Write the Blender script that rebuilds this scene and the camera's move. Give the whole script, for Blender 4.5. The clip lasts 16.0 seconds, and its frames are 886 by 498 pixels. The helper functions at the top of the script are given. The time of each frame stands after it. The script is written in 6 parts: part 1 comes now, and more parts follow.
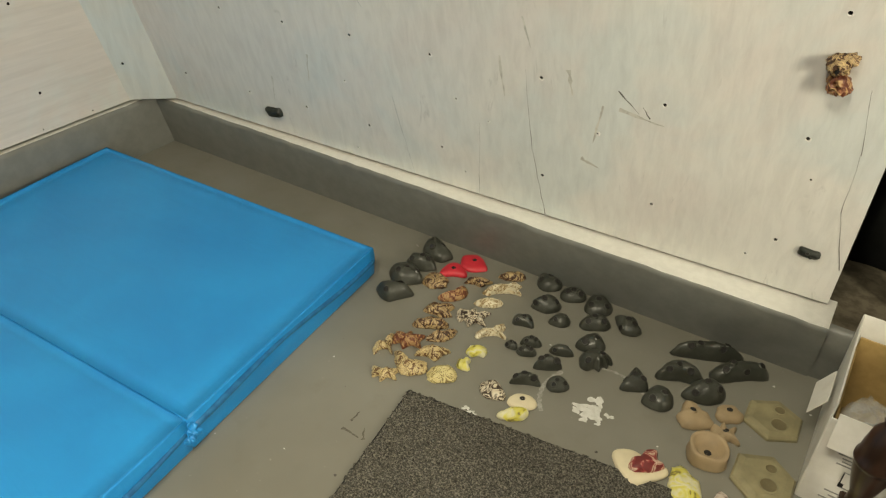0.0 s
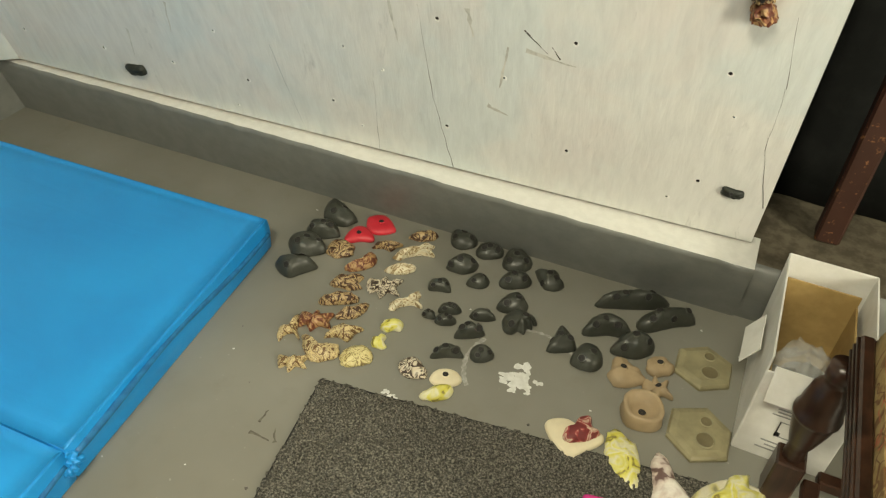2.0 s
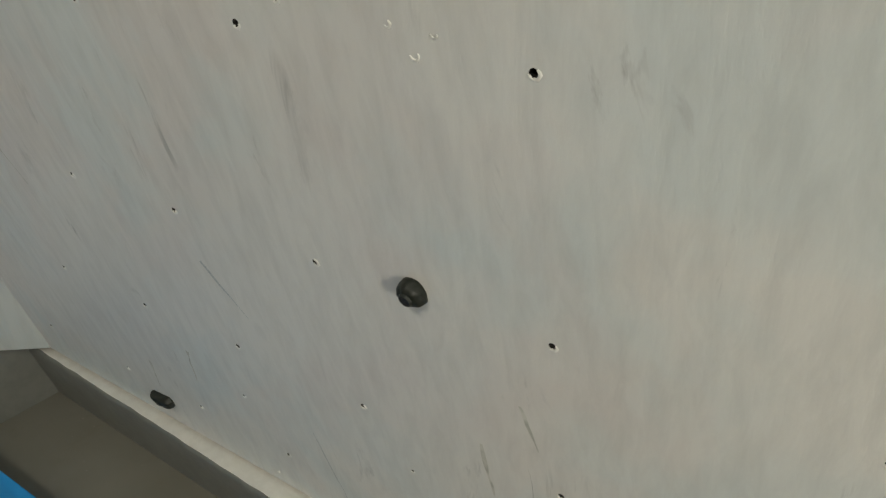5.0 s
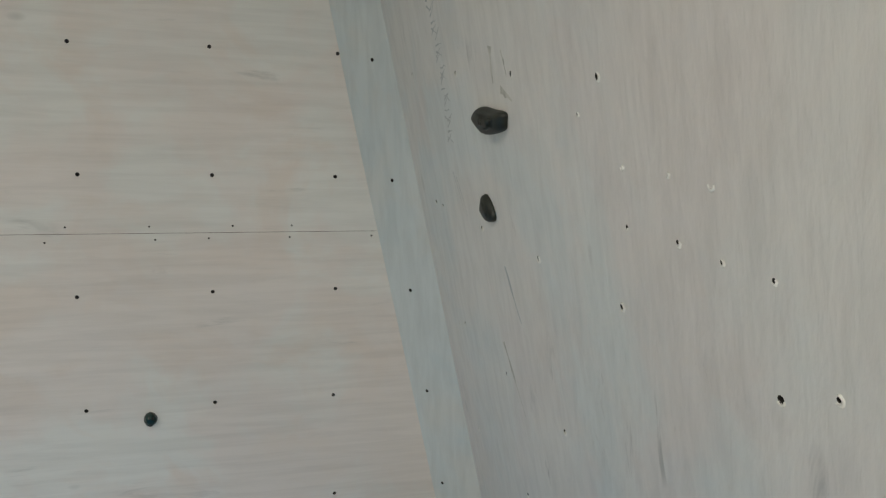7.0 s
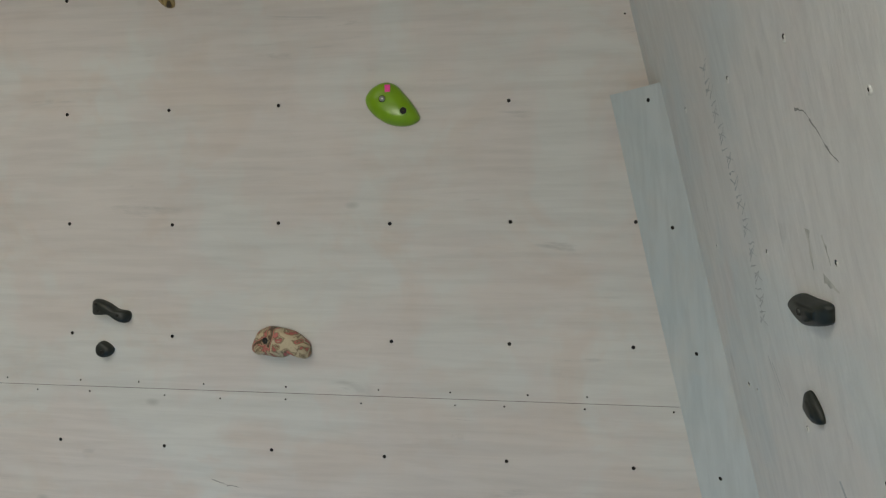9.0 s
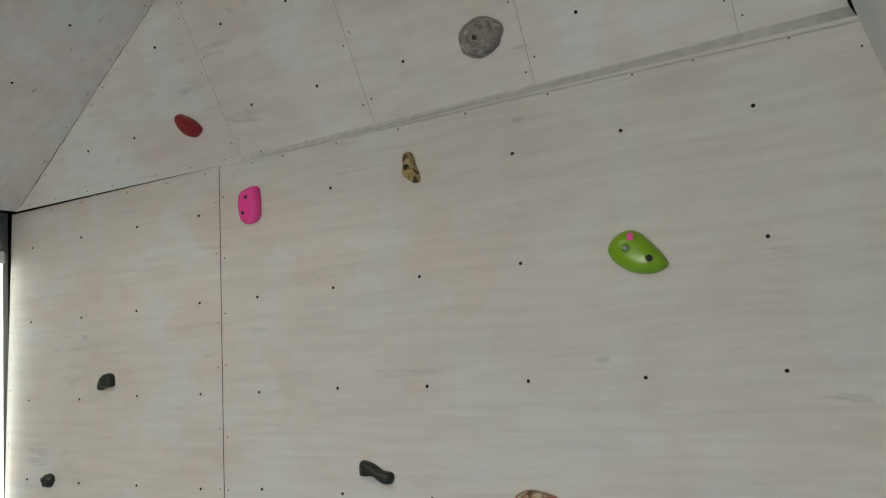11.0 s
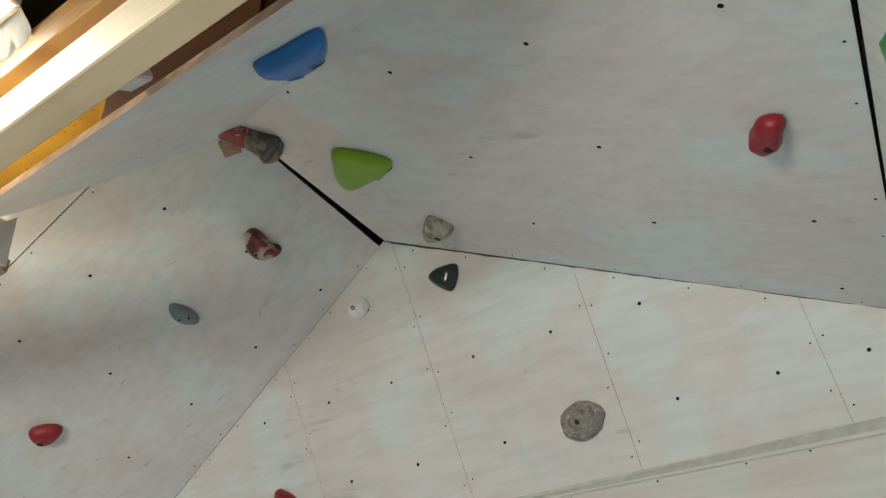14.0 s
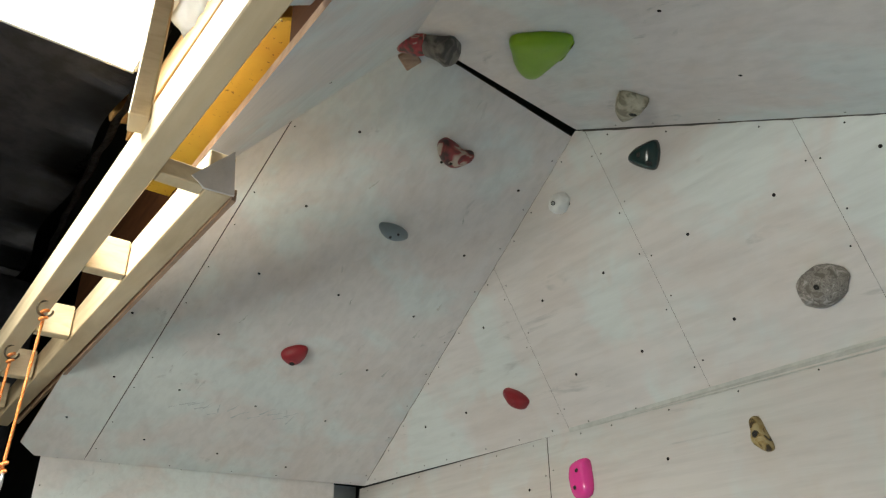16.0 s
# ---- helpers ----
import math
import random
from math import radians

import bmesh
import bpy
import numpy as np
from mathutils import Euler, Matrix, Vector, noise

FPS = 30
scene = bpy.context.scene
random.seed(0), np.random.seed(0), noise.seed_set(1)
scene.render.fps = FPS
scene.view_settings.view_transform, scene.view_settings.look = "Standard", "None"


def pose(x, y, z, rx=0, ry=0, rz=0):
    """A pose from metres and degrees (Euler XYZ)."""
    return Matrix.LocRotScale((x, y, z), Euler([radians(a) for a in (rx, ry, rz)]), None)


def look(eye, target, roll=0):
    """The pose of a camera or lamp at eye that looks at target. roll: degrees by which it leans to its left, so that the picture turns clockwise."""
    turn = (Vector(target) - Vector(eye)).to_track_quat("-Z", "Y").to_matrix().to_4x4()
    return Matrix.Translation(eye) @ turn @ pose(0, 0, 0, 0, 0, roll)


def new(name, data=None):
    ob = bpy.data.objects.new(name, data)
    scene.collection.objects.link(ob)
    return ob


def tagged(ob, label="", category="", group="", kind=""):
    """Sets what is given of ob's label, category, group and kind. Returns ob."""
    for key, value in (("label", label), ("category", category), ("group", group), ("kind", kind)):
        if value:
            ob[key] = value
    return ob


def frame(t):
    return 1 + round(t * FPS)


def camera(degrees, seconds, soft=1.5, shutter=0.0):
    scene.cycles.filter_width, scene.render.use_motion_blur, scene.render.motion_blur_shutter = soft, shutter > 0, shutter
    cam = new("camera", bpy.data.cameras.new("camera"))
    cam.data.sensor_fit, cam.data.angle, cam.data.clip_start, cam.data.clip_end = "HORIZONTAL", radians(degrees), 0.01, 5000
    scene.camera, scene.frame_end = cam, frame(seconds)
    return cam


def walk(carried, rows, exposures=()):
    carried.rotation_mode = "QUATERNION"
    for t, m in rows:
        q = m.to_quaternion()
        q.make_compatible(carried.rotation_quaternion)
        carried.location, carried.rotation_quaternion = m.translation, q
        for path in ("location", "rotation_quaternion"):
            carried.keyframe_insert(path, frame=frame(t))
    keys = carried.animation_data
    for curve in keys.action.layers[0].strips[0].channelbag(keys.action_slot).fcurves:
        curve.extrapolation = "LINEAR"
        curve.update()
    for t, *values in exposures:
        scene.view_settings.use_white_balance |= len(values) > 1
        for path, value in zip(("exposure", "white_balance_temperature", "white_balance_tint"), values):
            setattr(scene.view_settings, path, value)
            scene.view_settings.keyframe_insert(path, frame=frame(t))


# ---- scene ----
cam = camera(63.11, 16.0, soft=1.25)
PATH = [
    (0, 2.397, -1.131, 1.328, 33.97, -35.20, -0.93),
    (0.5, 2.416, -1.095, 1.313, 29.67, -38.31, -1.06),
    (1, 2.411, -1.083, 1.302, 27.10, -39.89, -0.67),
    (1.5, 2.359, -1.066, 1.305, 26.09, -39.90, -1.50),
    (2, 2.309, -0.955, 1.295, 25.36, -40.70, -1.22),
    (2.5, 2.251, -0.775, 1.304, 27.75, -40.65, -1.23),
    (3, 2.100, -0.609, 1.312, 23.14, -37.78, -0.43),
    (3.2, 2.055, -0.558, 1.322, 21.83, -37.02, -0.51),
    (5.3, 1.898, -0.166, 1.392, 43.92, -26.13, -0.93),
    (5.5, 1.870, -0.141, 1.407, 50.16, -23.82, -2.12),
    (6, 1.840, -0.103, 1.447, 63.48, -18.73, -2.62),
    (6.5, 1.828, -0.120, 1.467, 71.44, -16.40, -3.07),
    (7, 1.837, -0.190, 1.492, 75.83, -13.59, -2.41),
    (7.5, 1.830, -0.206, 1.519, 83.18, -10.19, -1.30),
    (8, 1.801, -0.181, 1.536, 90.27, -7.60, -1.08),
    (8.5, 1.787, -0.168, 1.556, 95.90, -5.21, -0.07),
    (8.7, 1.785, -0.166, 1.560, 97.38, -4.28, 0.13),
    (10.8, 1.738, -0.196, 1.656, 115.87, 4.17, 4.02),
    (11, 1.748, -0.196, 1.668, 118.18, 6.72, 4.30),
    (11.5, 1.773, -0.199, 1.698, 120.25, 12.26, 3.01),
    (12, 1.785, -0.197, 1.726, 122.21, 17.31, 3.03),
    (12.5, 1.806, -0.203, 1.753, 123.26, 22.48, 3.02),
    (13, 1.827, -0.214, 1.764, 123.43, 26.19, 2.56),
    (13.5, 1.837, -0.214, 1.776, 123.90, 29.79, 2.65),
    (14, 1.839, -0.212, 1.788, 123.96, 33.13, 2.56),
    (14.5, 1.860, -0.195, 1.795, 123.14, 35.30, 1.57),
    (15, 1.888, -0.207, 1.774, 130.89, 34.35, 0.80),
    (15.5, 1.858, -0.251, 1.761, 138.67, 30.47, 1.84),
    (16, 1.794, -0.266, 1.737, 141.40, 27.53, 1.67),
]
EXPOSURES = [(0, -0.03, 7900, 6), (1.5, 0.20, 7800, 2), (3.2, -0.10, 7350, 6), (5.3, -0.68, 7000, 8), (7, -0.52, 6750, 9), (8.7, -0.56, 6650, 9), (11, -0.47, 6550, 8),
             (13, -0.08, 6500, 7), (14.5, 0.12, 6550, 6), (16, -0.03, 6500, 6)]
walk(cam, [(t, pose(x, y, z, 90 + p, r, w)) for t, x, y, z, w, p, r in PATH], EXPOSURES)

# ---- world and lights ----
world = bpy.data.worlds.new("world")
scene.world = world
world.use_nodes = True
world.node_tree.nodes["Background"].inputs[0].default_value = (0.02, 0.02, 0.022, 1)
world.node_tree.nodes["Background"].inputs[1].default_value = 0.3


def area_lamp(name, m, sx, sy, watts, colour):
    data = bpy.data.lights.new(name, "AREA")
    data.shape, data.size, data.size_y, data.energy, data.color = "RECTANGLE", sx, sy, watts, colour
    ob = new(name, data)
    ob.matrix_world = m
    return ob


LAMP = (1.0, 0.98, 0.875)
area_lamp("panel_glow", pose(2.02, -1.935, 3.283), 1.14, 0.5, 62, LAMP).data.spread = radians(130)
# added fill light: no known source stands there, it only brightens the boards
area_lamp("added_fill_glow", look((4.93, -1.245, 1.45), (0.5, -0.4, 1.45)), 0.50, 1.14, 80, LAMP)


# ---- materials ----
def material(name, rough=0.6, metal=0.0):
    m = bpy.data.materials.new(name)
    m.use_nodes = True
    nt = m.node_tree
    b = nt.nodes["Principled BSDF"]
    b.inputs["Roughness"].default_value = rough
    b.inputs["Metallic"].default_value = metal
    return m, nt, b


def coords(nt, scale=(1, 1, 1), turn=(0, 0, 0)):
    tc, mp = nt.nodes.new("ShaderNodeTexCoord"), nt.nodes.new("ShaderNodeMapping")
    mp.inputs["Scale"].default_value = scale
    mp.inputs["Rotation"].default_value = turn
    nt.links.new(tc.outputs["Object"], mp.inputs["Vector"])
    return mp.outputs[0]


def noise_node(nt, vec, scale, detail=4, rough=0.55, warp=0.0):
    n = nt.nodes.new("ShaderNodeTexNoise")
    n.inputs["Scale"].default_value, n.inputs["Detail"].default_value = scale, detail
    n.inputs["Roughness"].default_value, n.inputs["Distortion"].default_value = rough, warp
    nt.links.new(vec, n.inputs["Vector"])
    return n.outputs["Fac"]


def ramp(nt, fac, stops):
    r = nt.nodes.new("ShaderNodeValToRGB")
    while len(r.color_ramp.elements) < len(stops):
        r.color_ramp.elements.new(0.5)
    for e, (p, c) in zip(r.color_ramp.elements, stops):
        e.position, e.color = p, (*c, 1) if len(c) == 3 else c
    nt.links.new(fac, r.inputs[0])
    return r.outputs[0]


def mix(nt, fac, a, b, mode="MIX"):
    m = nt.nodes.new("ShaderNodeMix")
    m.data_type, m.blend_type = "RGBA", mode
    for sock, v in ((m.inputs[0], fac), (m.inputs[6], a), (m.inputs[7], b)):
        if isinstance(v, (int, float)):
            sock.default_value = v
        elif isinstance(v, tuple):
            sock.default_value = (*v, 1)
        else:
            nt.links.new(v, sock)
    return m.outputs[2]


def bump(nt, b, height, strength=0.3, distance=0.002):
    n = nt.nodes.new("ShaderNodeBump")
    n.inputs["Strength"].default_value, n.inputs["Distance"].default_value = strength, distance
    nt.links.new(height, n.inputs["Height"])
    nt.links.new(n.outputs[0], b.inputs["Normal"])


G3 = lambda v: (v, v, v)


def painted_ply(name, base, warm, cool, grain_scale, rough=0.55, scuff=0.35, ridges=0.25, cloud=2.6, knots=0.5):
    """Thin white paint over plywood: wood shows through in clouds and knots, with faint grain ridges and grey scuffs."""
    m, nt, b = material(name, rough)
    long = tuple(s / max(grain_scale) for s in grain_scale)
    grain = noise_node(nt, coords(nt, grain_scale), 1.6, 6, 0.62, 0.4)
    blot = noise_node(nt, coords(nt), cloud, 4, 0.55, 0.3)
    blot2 = noise_node(nt, coords(nt, tuple(0.7 + 0.3 * v for v in long)), cloud * 1.5, 4, 0.6, 0.5)
    col = mix(nt, ramp(nt, blot, [(0.47, G3(0)), (0.57, G3(1))]), base, cool)
    col = mix(nt, ramp(nt, blot2, [(0.50, G3(0)), (0.64, G3(0.8))]), col, warm)
    broad = noise_node(nt, coords(nt), 0.9, 2)
    col = mix(nt, 0.5, col, ramp(nt, broad, [(0.35, G3(0.86)), (0.62, G3(1))]), "MULTIPLY")
    col = mix(nt, 0.24, col, ramp(nt, grain, [(0.32, G3(0.55)), (0.6, G3(1))]), "MULTIPLY")
    smear = noise_node(nt, coords(nt, tuple(v * 34 + 2 for v in long)), 0.55, 5, 0.65, 0.9)
    place = noise_node(nt, coords(nt), 4.3, 2)
    mask = mix(nt, 1.0, ramp(nt, smear, [(0.60, G3(0)), (0.70, G3(scuff))]), ramp(nt, place, [(0.52, G3(0)), (0.62, G3(1))]), "MULTIPLY")
    col = mix(nt, mask, col, (0.33, 0.33, 0.32))
    v = nt.nodes.new("ShaderNodeTexVoronoi")
    v.inputs["Scale"].default_value = 5.2
    nt.links.new(coords(nt, tuple(0.5 + 0.6 * q for q in long)), v.inputs["Vector"])
    knot = mix(nt, 1.0, ramp(nt, v.outputs["Distance"], [(0.035, G3(knots)), (0.075, G3(0))]), ramp(nt, noise_node(nt, coords(nt), 2.7, 1), [(0.46, G3(0)), (0.5, G3(1))]), "MULTIPLY")
    col = mix(nt, knot, col, (0.40, 0.40, 0.38))
    nt.links.new(col, b.inputs["Base Color"])
    fine = noise_node(nt, coords(nt, tuple(q * 2.0 for q in grain_scale)), 1.5, 4)
    bump(nt, b, mix(nt, 0.5, fine, grain), ridges, 0.003)
    return m


def timber(name, light, dark, scale=(1, 1, 1), rough=0.6, grain=1.0):
    m, nt, b = material(name, rough)
    fac = noise_node(nt, coords(nt, scale), 2.0, 6, 0.6, 0.5)
    col = ramp(nt, fac, [(0.3, dark), (0.65, light)])
    big = noise_node(nt, coords(nt), 4.0, 2)
    col = mix(nt, 0.35 * grain, col, ramp(nt, big, [(0.35, G3(0.7)), (0.65, G3(1))]), "MULTIPLY")
    nt.links.new(col, b.inputs["Base Color"])
    bump(nt, b, fac, 0.2, 0.002)
    return m


def speckled(name, a, c, scale=40, rough=0.6, depth=0.25, low=0.4, high=0.6, relief=0.002, metal=0.0):
    m, nt, b = material(name, rough, metal)
    fac = noise_node(nt, coords(nt), scale, 5, 0.6)
    big = noise_node(nt, coords(nt), scale * 0.13, 3)
    col = ramp(nt, fac, [(low, a), (high, c)])
    col = mix(nt, depth, col, ramp(nt, big, [(0.35, G3(0.55)), (0.65, G3(1))]), "MULTIPLY")
    nt.links.new(col, b.inputs["Base Color"])
    bump(nt, b, fac, 0.3, relief)
    return m


PLY_A = painted_ply("white_painted_board", (0.72, 0.712, 0.680), (0.70, 0.662, 0.632), (0.655, 0.690, 0.678), (26, 26, 1.2), 0.42, 0.75, 0.7, 2.0, 0.35)
PLY_B = painted_ply("thin_white_painted_ply", (0.645, 0.603, 0.570), (0.63, 0.565, 0.515), (0.640, 0.640, 0.612), (30, 2.0, 30), 0.6, 0.5, 0.2, 3.0, 0.75)
PLY_C = painted_ply("pale_washed_ply", (0.67, 0.63, 0.605), (0.65, 0.588, 0.55), (0.66, 0.69, 0.67), (22, 3, 22), 0.6, 0.55, 0.15, 2.6, 0.3)
PLY_STRIP = painted_ply("pale_blue_grey_paint", (0.58, 0.625, 0.62), (0.60, 0.61, 0.58), (0.54, 0.60, 0.605), (26, 26, 1.4), 0.6, 0.35, 0.2)
PLY_EDGE = timber("raw_ply_edge", (0.46, 0.31, 0.21), (0.26, 0.15, 0.09), (14, 3, 60))
SEAM = speckled("dark_sheet_joint", (0.05, 0.035, 0.025), (0.10, 0.075, 0.055), 120, 0.8)
# near black for print and backing; in holes it paints their shade
SHADE_AND_BLACK = speckled("shade_and_black", (0.008, 0.007, 0.006), (0.022, 0.02, 0.018), 200, 0.8)
STEEL = speckled("zinc_steel", (0.45, 0.45, 0.44), (0.62, 0.62, 0.6), 90, 0.35, metal=0.9)
KERB = speckled("grey_floor_paint", (0.165, 0.170, 0.158), (0.188, 0.192, 0.178), 22, 0.42, 0.10, relief=0.006)
KERB_WHITE = speckled("white_ledge_paint", (0.70, 0.70, 0.66), (0.75, 0.75, 0.71), 40, 0.5, 0.06)
LEDGE = speckled("sandy_bare_ledge", (0.07, 0.058, 0.037), (0.13, 0.11, 0.075), 30, 0.8, 0.4)
ROOF_BLACK = speckled("blue_black_sheeting", (0.045, 0.045, 0.052), (0.075, 0.075, 0.090), 12, 0.6, 0.4, relief=0.01)
BLACK = speckled("black_sheeting", (0.010, 0.012, 0.011), (0.020, 0.022, 0.021), 12, 0.6, 0.4, relief=0.01)
BLACK_WEAVE = speckled("grey_black_sheet_hem", (0.03, 0.03, 0.035), (0.10, 0.10, 0.11), 60, 0.6, 0.4)
PINE = timber("pale_pine", (0.74, 0.60, 0.40), (0.60, 0.46, 0.28), (6, 1.2, 22))
PINE_WARM = timber("orange_pine", (0.55, 0.32, 0.12), (0.40, 0.21, 0.07), (6, 1.2, 22))
OSB = speckled("yellow_printed_board", (0.12, 0.06, 0.01), (0.56, 0.35, 0.035), 75, 0.6, 0.2, 0.31, 0.37)
RED_POST = speckled("flaking_red_brown_paint", (0.34, 0.16, 0.07), (0.046, 0.016, 0.009), 55, 0.55, 0.5, 0.30, 0.40, 0.003)


def floor_paint():
    m, nt, b = material("worn_grey_floor_paint", 0.4)
    big, mid, fine = noise_node(nt, coords(nt), 2.2, 4), noise_node(nt, coords(nt), 11, 5), noise_node(nt, coords(nt), 90, 3)
    col = ramp(nt, big, [(0.35, (0.182, 0.174, 0.144)), (0.65, (0.215, 0.209, 0.180))])
    col = mix(nt, ramp(nt, mid, [(0.58, G3(0)), (0.72, G3(0.35))]), col, (0.17, 0.155, 0.12))
    col = mix(nt, ramp(nt, fine, [(0.70, G3(0)), (0.76, G3(0.5))]), col, (0.40, 0.39, 0.35))
    nt.links.new(col, b.inputs["Base Color"])
    nt.links.new(ramp(nt, mid, [(0.3, G3(0.32)), (0.7, G3(0.5))]), b.inputs["Roughness"])
    bump(nt, b, mix(nt, 0.3, mid, fine), 0.12, 0.002)
    return m


FLOOR = floor_paint()


def object_shift(nt, vec, amount=30.0):
    """Shifts a pattern by the object's own random number, so that no two pieces look alike."""
    info, mul, add = nt.nodes.new("ShaderNodeObjectInfo"), nt.nodes.new("ShaderNodeMath"), nt.nodes.new("ShaderNodeVectorMath")
    mul.operation, mul.inputs[1].default_value = "MULTIPLY", amount
    nt.links.new(info.outputs["Random"], mul.inputs[0])
    nt.links.new(vec, add.inputs[0])
    nt.links.new(mul.outputs[0], add.inputs[1])
    return add.outputs[0]


def resin(name, base, rough=0.5, vary=0.25, chalk=0.0):
    """Cast resin with a fine sandy skin; chalk leaves pale rubbed patches."""
    m, nt, b = material(name, rough)
    vec = object_shift(nt, coords(nt))
    fine, big = noise_node(nt, vec, 260, 3), noise_node(nt, vec, 28, 4)
    col = mix(nt, vary, base, ramp(nt, big, [(0.35, G3(0.4)), (0.7, G3(1))]), "MULTIPLY")
    if chalk:
        col = mix(nt, ramp(nt, big, [(0.52, G3(0)), (0.75, G3(chalk))]), col, tuple(0.5 + 0.4 * c for c in base))
    nt.links.new(col, b.inputs["Base Color"])
    bump(nt, b, mix(nt, 0.5, fine, big), 0.35, 0.0012)
    return m


def marbled(name, stops, scale=30, rough=0.5, warp=2.2, bands=1.0):
    """Swirled resin: soft veins of several colours folded into each other."""
    m, nt, b = material(name, rough)
    vec = object_shift(nt, coords(nt))
    swirl = noise_node(nt, vec, scale * 1.1, 2, 0.45, warp * 0.6)
    wide = nt.nodes.new("ShaderNodeMapRange")
    wide.clamp = False
    wide.inputs["From Min"].default_value, wide.inputs["From Max"].default_value = 0.3, 0.7
    nt.links.new(swirl, wide.inputs["Value"])
    wave = nt.nodes.new("ShaderNodeMath")
    wave.operation, wave.inputs[1].default_value = "PINGPONG", 1.0
    wide.inputs["To Max"].default_value = bands
    nt.links.new(wide.outputs[0], wave.inputs[0])
    col = ramp(nt, wave.outputs[0], stops)
    fine = noise_node(nt, vec, 180, 4)
    col = mix(nt, 0.15, col, ramp(nt, fine, [(0.35, G3(0.5)), (0.6, G3(1))]), "MULTIPLY")
    nt.links.new(col, b.inputs["Base Color"])
    bump(nt, b, mix(nt, 0.3, wide.outputs[0], fine), 0.4, 0.003)
    return m


R_BLACK = resin("charcoal_resin", (0.050, 0.053, 0.042), 0.40, 0.5, 0.05)
R_DARK = resin("black_olive_resin", (0.011, 0.015, 0.011), 0.5, 0.4, 0.02)
R_RED = resin("red_resin", (0.62, 0.03, 0.05), 0.4, 0.2)
R_DEEP = resin("deep_red_resin", (0.27, 0.010, 0.017), 0.45, 0.25)
R_GREEN = resin("lime_green_resin", (0.20, 0.38, 0.008), 0.30, 0.12)
R_PINK = resin("hot_pink_resin", (0.85, 0.06, 0.33), 0.25, 0.1)
R_BLUE = resin("blue_resin", (0.02, 0.16, 0.46), 0.28, 0.12)
R_GREY = resin("blue_grey_resin", (0.18, 0.22, 0.24), 0.28, 0.15)
R_WHITE = resin("white_resin", (0.75, 0.75, 0.72), 0.45, 0.1)
R_TEAL = resin("black_green_resin", (0.012, 0.032, 0.03), 0.2, 0.2)
R_CLAY = resin("tan_clay_resin", (0.37, 0.275, 0.165), 0.55, 0.3)
R_HEX = resin("olive_tan_resin", (0.30, 0.265, 0.155), 0.42, 0.5)
# darker copy of the hexagon resin: shade of its sockets put into colour
R_HEX_SHADE = resin("shaded_olive_resin", (0.17, 0.14, 0.075), 0.5, 0.4)
R_CREAM = resin("cream_resin", (0.72, 0.64, 0.45), 0.5, 0.2)
M_BROWN = marbled("brown_swirl", [(0.25, (0.05, 0.02, 0.008)), (0.42, (0.26, 0.13, 0.05)), (0.55, (0.58, 0.46, 0.27)), (0.68, (0.10, 0.05, 0.02)), (0.85, (0.50, 0.36, 0.18))], 30, 0.5, 2.6, 3.4)
M_RUST = marbled("rust_swirl", [(0.2, (0.12, 0.03, 0.015)), (0.55, (0.26, 0.11, 0.05)), (0.85, (0.42, 0.26, 0.12))], 30, 0.5, 2.6, 3.5)
M_TAN = marbled("tan_swirl", [(0.25, (0.14, 0.07, 0.025)), (0.38, (0.52, 0.40, 0.2)), (0.55, (0.62, 0.53, 0.32)), (0.66, (0.22, 0.13, 0.05)), (0.8, (0.58, 0.46, 0.24))], 30, 0.5, 2.6, 3.4)
M_CREAM = marbled("cream_swirl", [(0.12, (0.30, 0.20, 0.09)), (0.4, (0.70, 0.60, 0.40)), (0.9, (0.74, 0.68, 0.52))], 30, 0.5, 2.6, 3.6)
M_ZEBRA = marbled("black_white_swirl", [(0.3, (0.05, 0.03, 0.02)), (0.45, (0.62, 0.54, 0.40)), (0.75, (0.70, 0.64, 0.52)), (0.9, (0.08, 0.05, 0.03))], 26, 0.5, 2.6, 3.0)
M_YELLOW = marbled("yellow_swirl", [(0.10, (0.24, 0.20, 0.05)), (0.28, (0.62, 0.56, 0.09)), (0.6, (0.66, 0.62, 0.20)), (0.9, (0.66, 0.63, 0.42))], 22, 0.5, 2.2, 1.7)
M_PALE_YELLOW = marbled("pale_yellow_swirl", [(0.10, (0.20, 0.14, 0.05)), (0.3, (0.56, 0.47, 0.20)), (0.7, (0.68, 0.60, 0.32)), (0.95, (0.60, 0.50, 0.24))], 24, 0.5, 2.6, 6.0)
M_WHITE_RED = marbled("white_red_swirl", [(0.25, (0.45, 0.05, 0.05)), (0.45, (0.62, 0.25, 0.2)), (0.55, (0.72, 0.66, 0.54)), (0.9, (0.74, 0.70, 0.60))], 16)
M_WHITE_PINK = marbled("white_plum_swirl", [(0.2, (0.14, 0.08, 0.07)), (0.4, (0.58, 0.48, 0.42)), (0.8, (0.72, 0.67, 0.60))], 20)
M_SHELL = marbled("olive_red_swirl", [(0.2, (0.09, 0.05, 0.025)), (0.32, (0.42, 0.33, 0.20)), (0.40, (0.40, 0.09, 0.085)), (0.54, (0.46, 0.14, 0.12)), (0.60, (0.10, 0.06, 0.03)), (0.68, (0.46, 0.38, 0.24)), (0.74, (0.14, 0.09, 0.045)), (0.85, (0.50, 0.42, 0.28))], 20, 0.5, 2.2, 1.6)
M_WEDGE = marbled("cream_red_wedge_swirl", [(0.25, (0.05, 0.02, 0.02)), (0.46, (0.26, 0.035, 0.035)), (0.56, (0.40, 0.32, 0.26)), (0.9, (0.48, 0.41, 0.34))], 12)
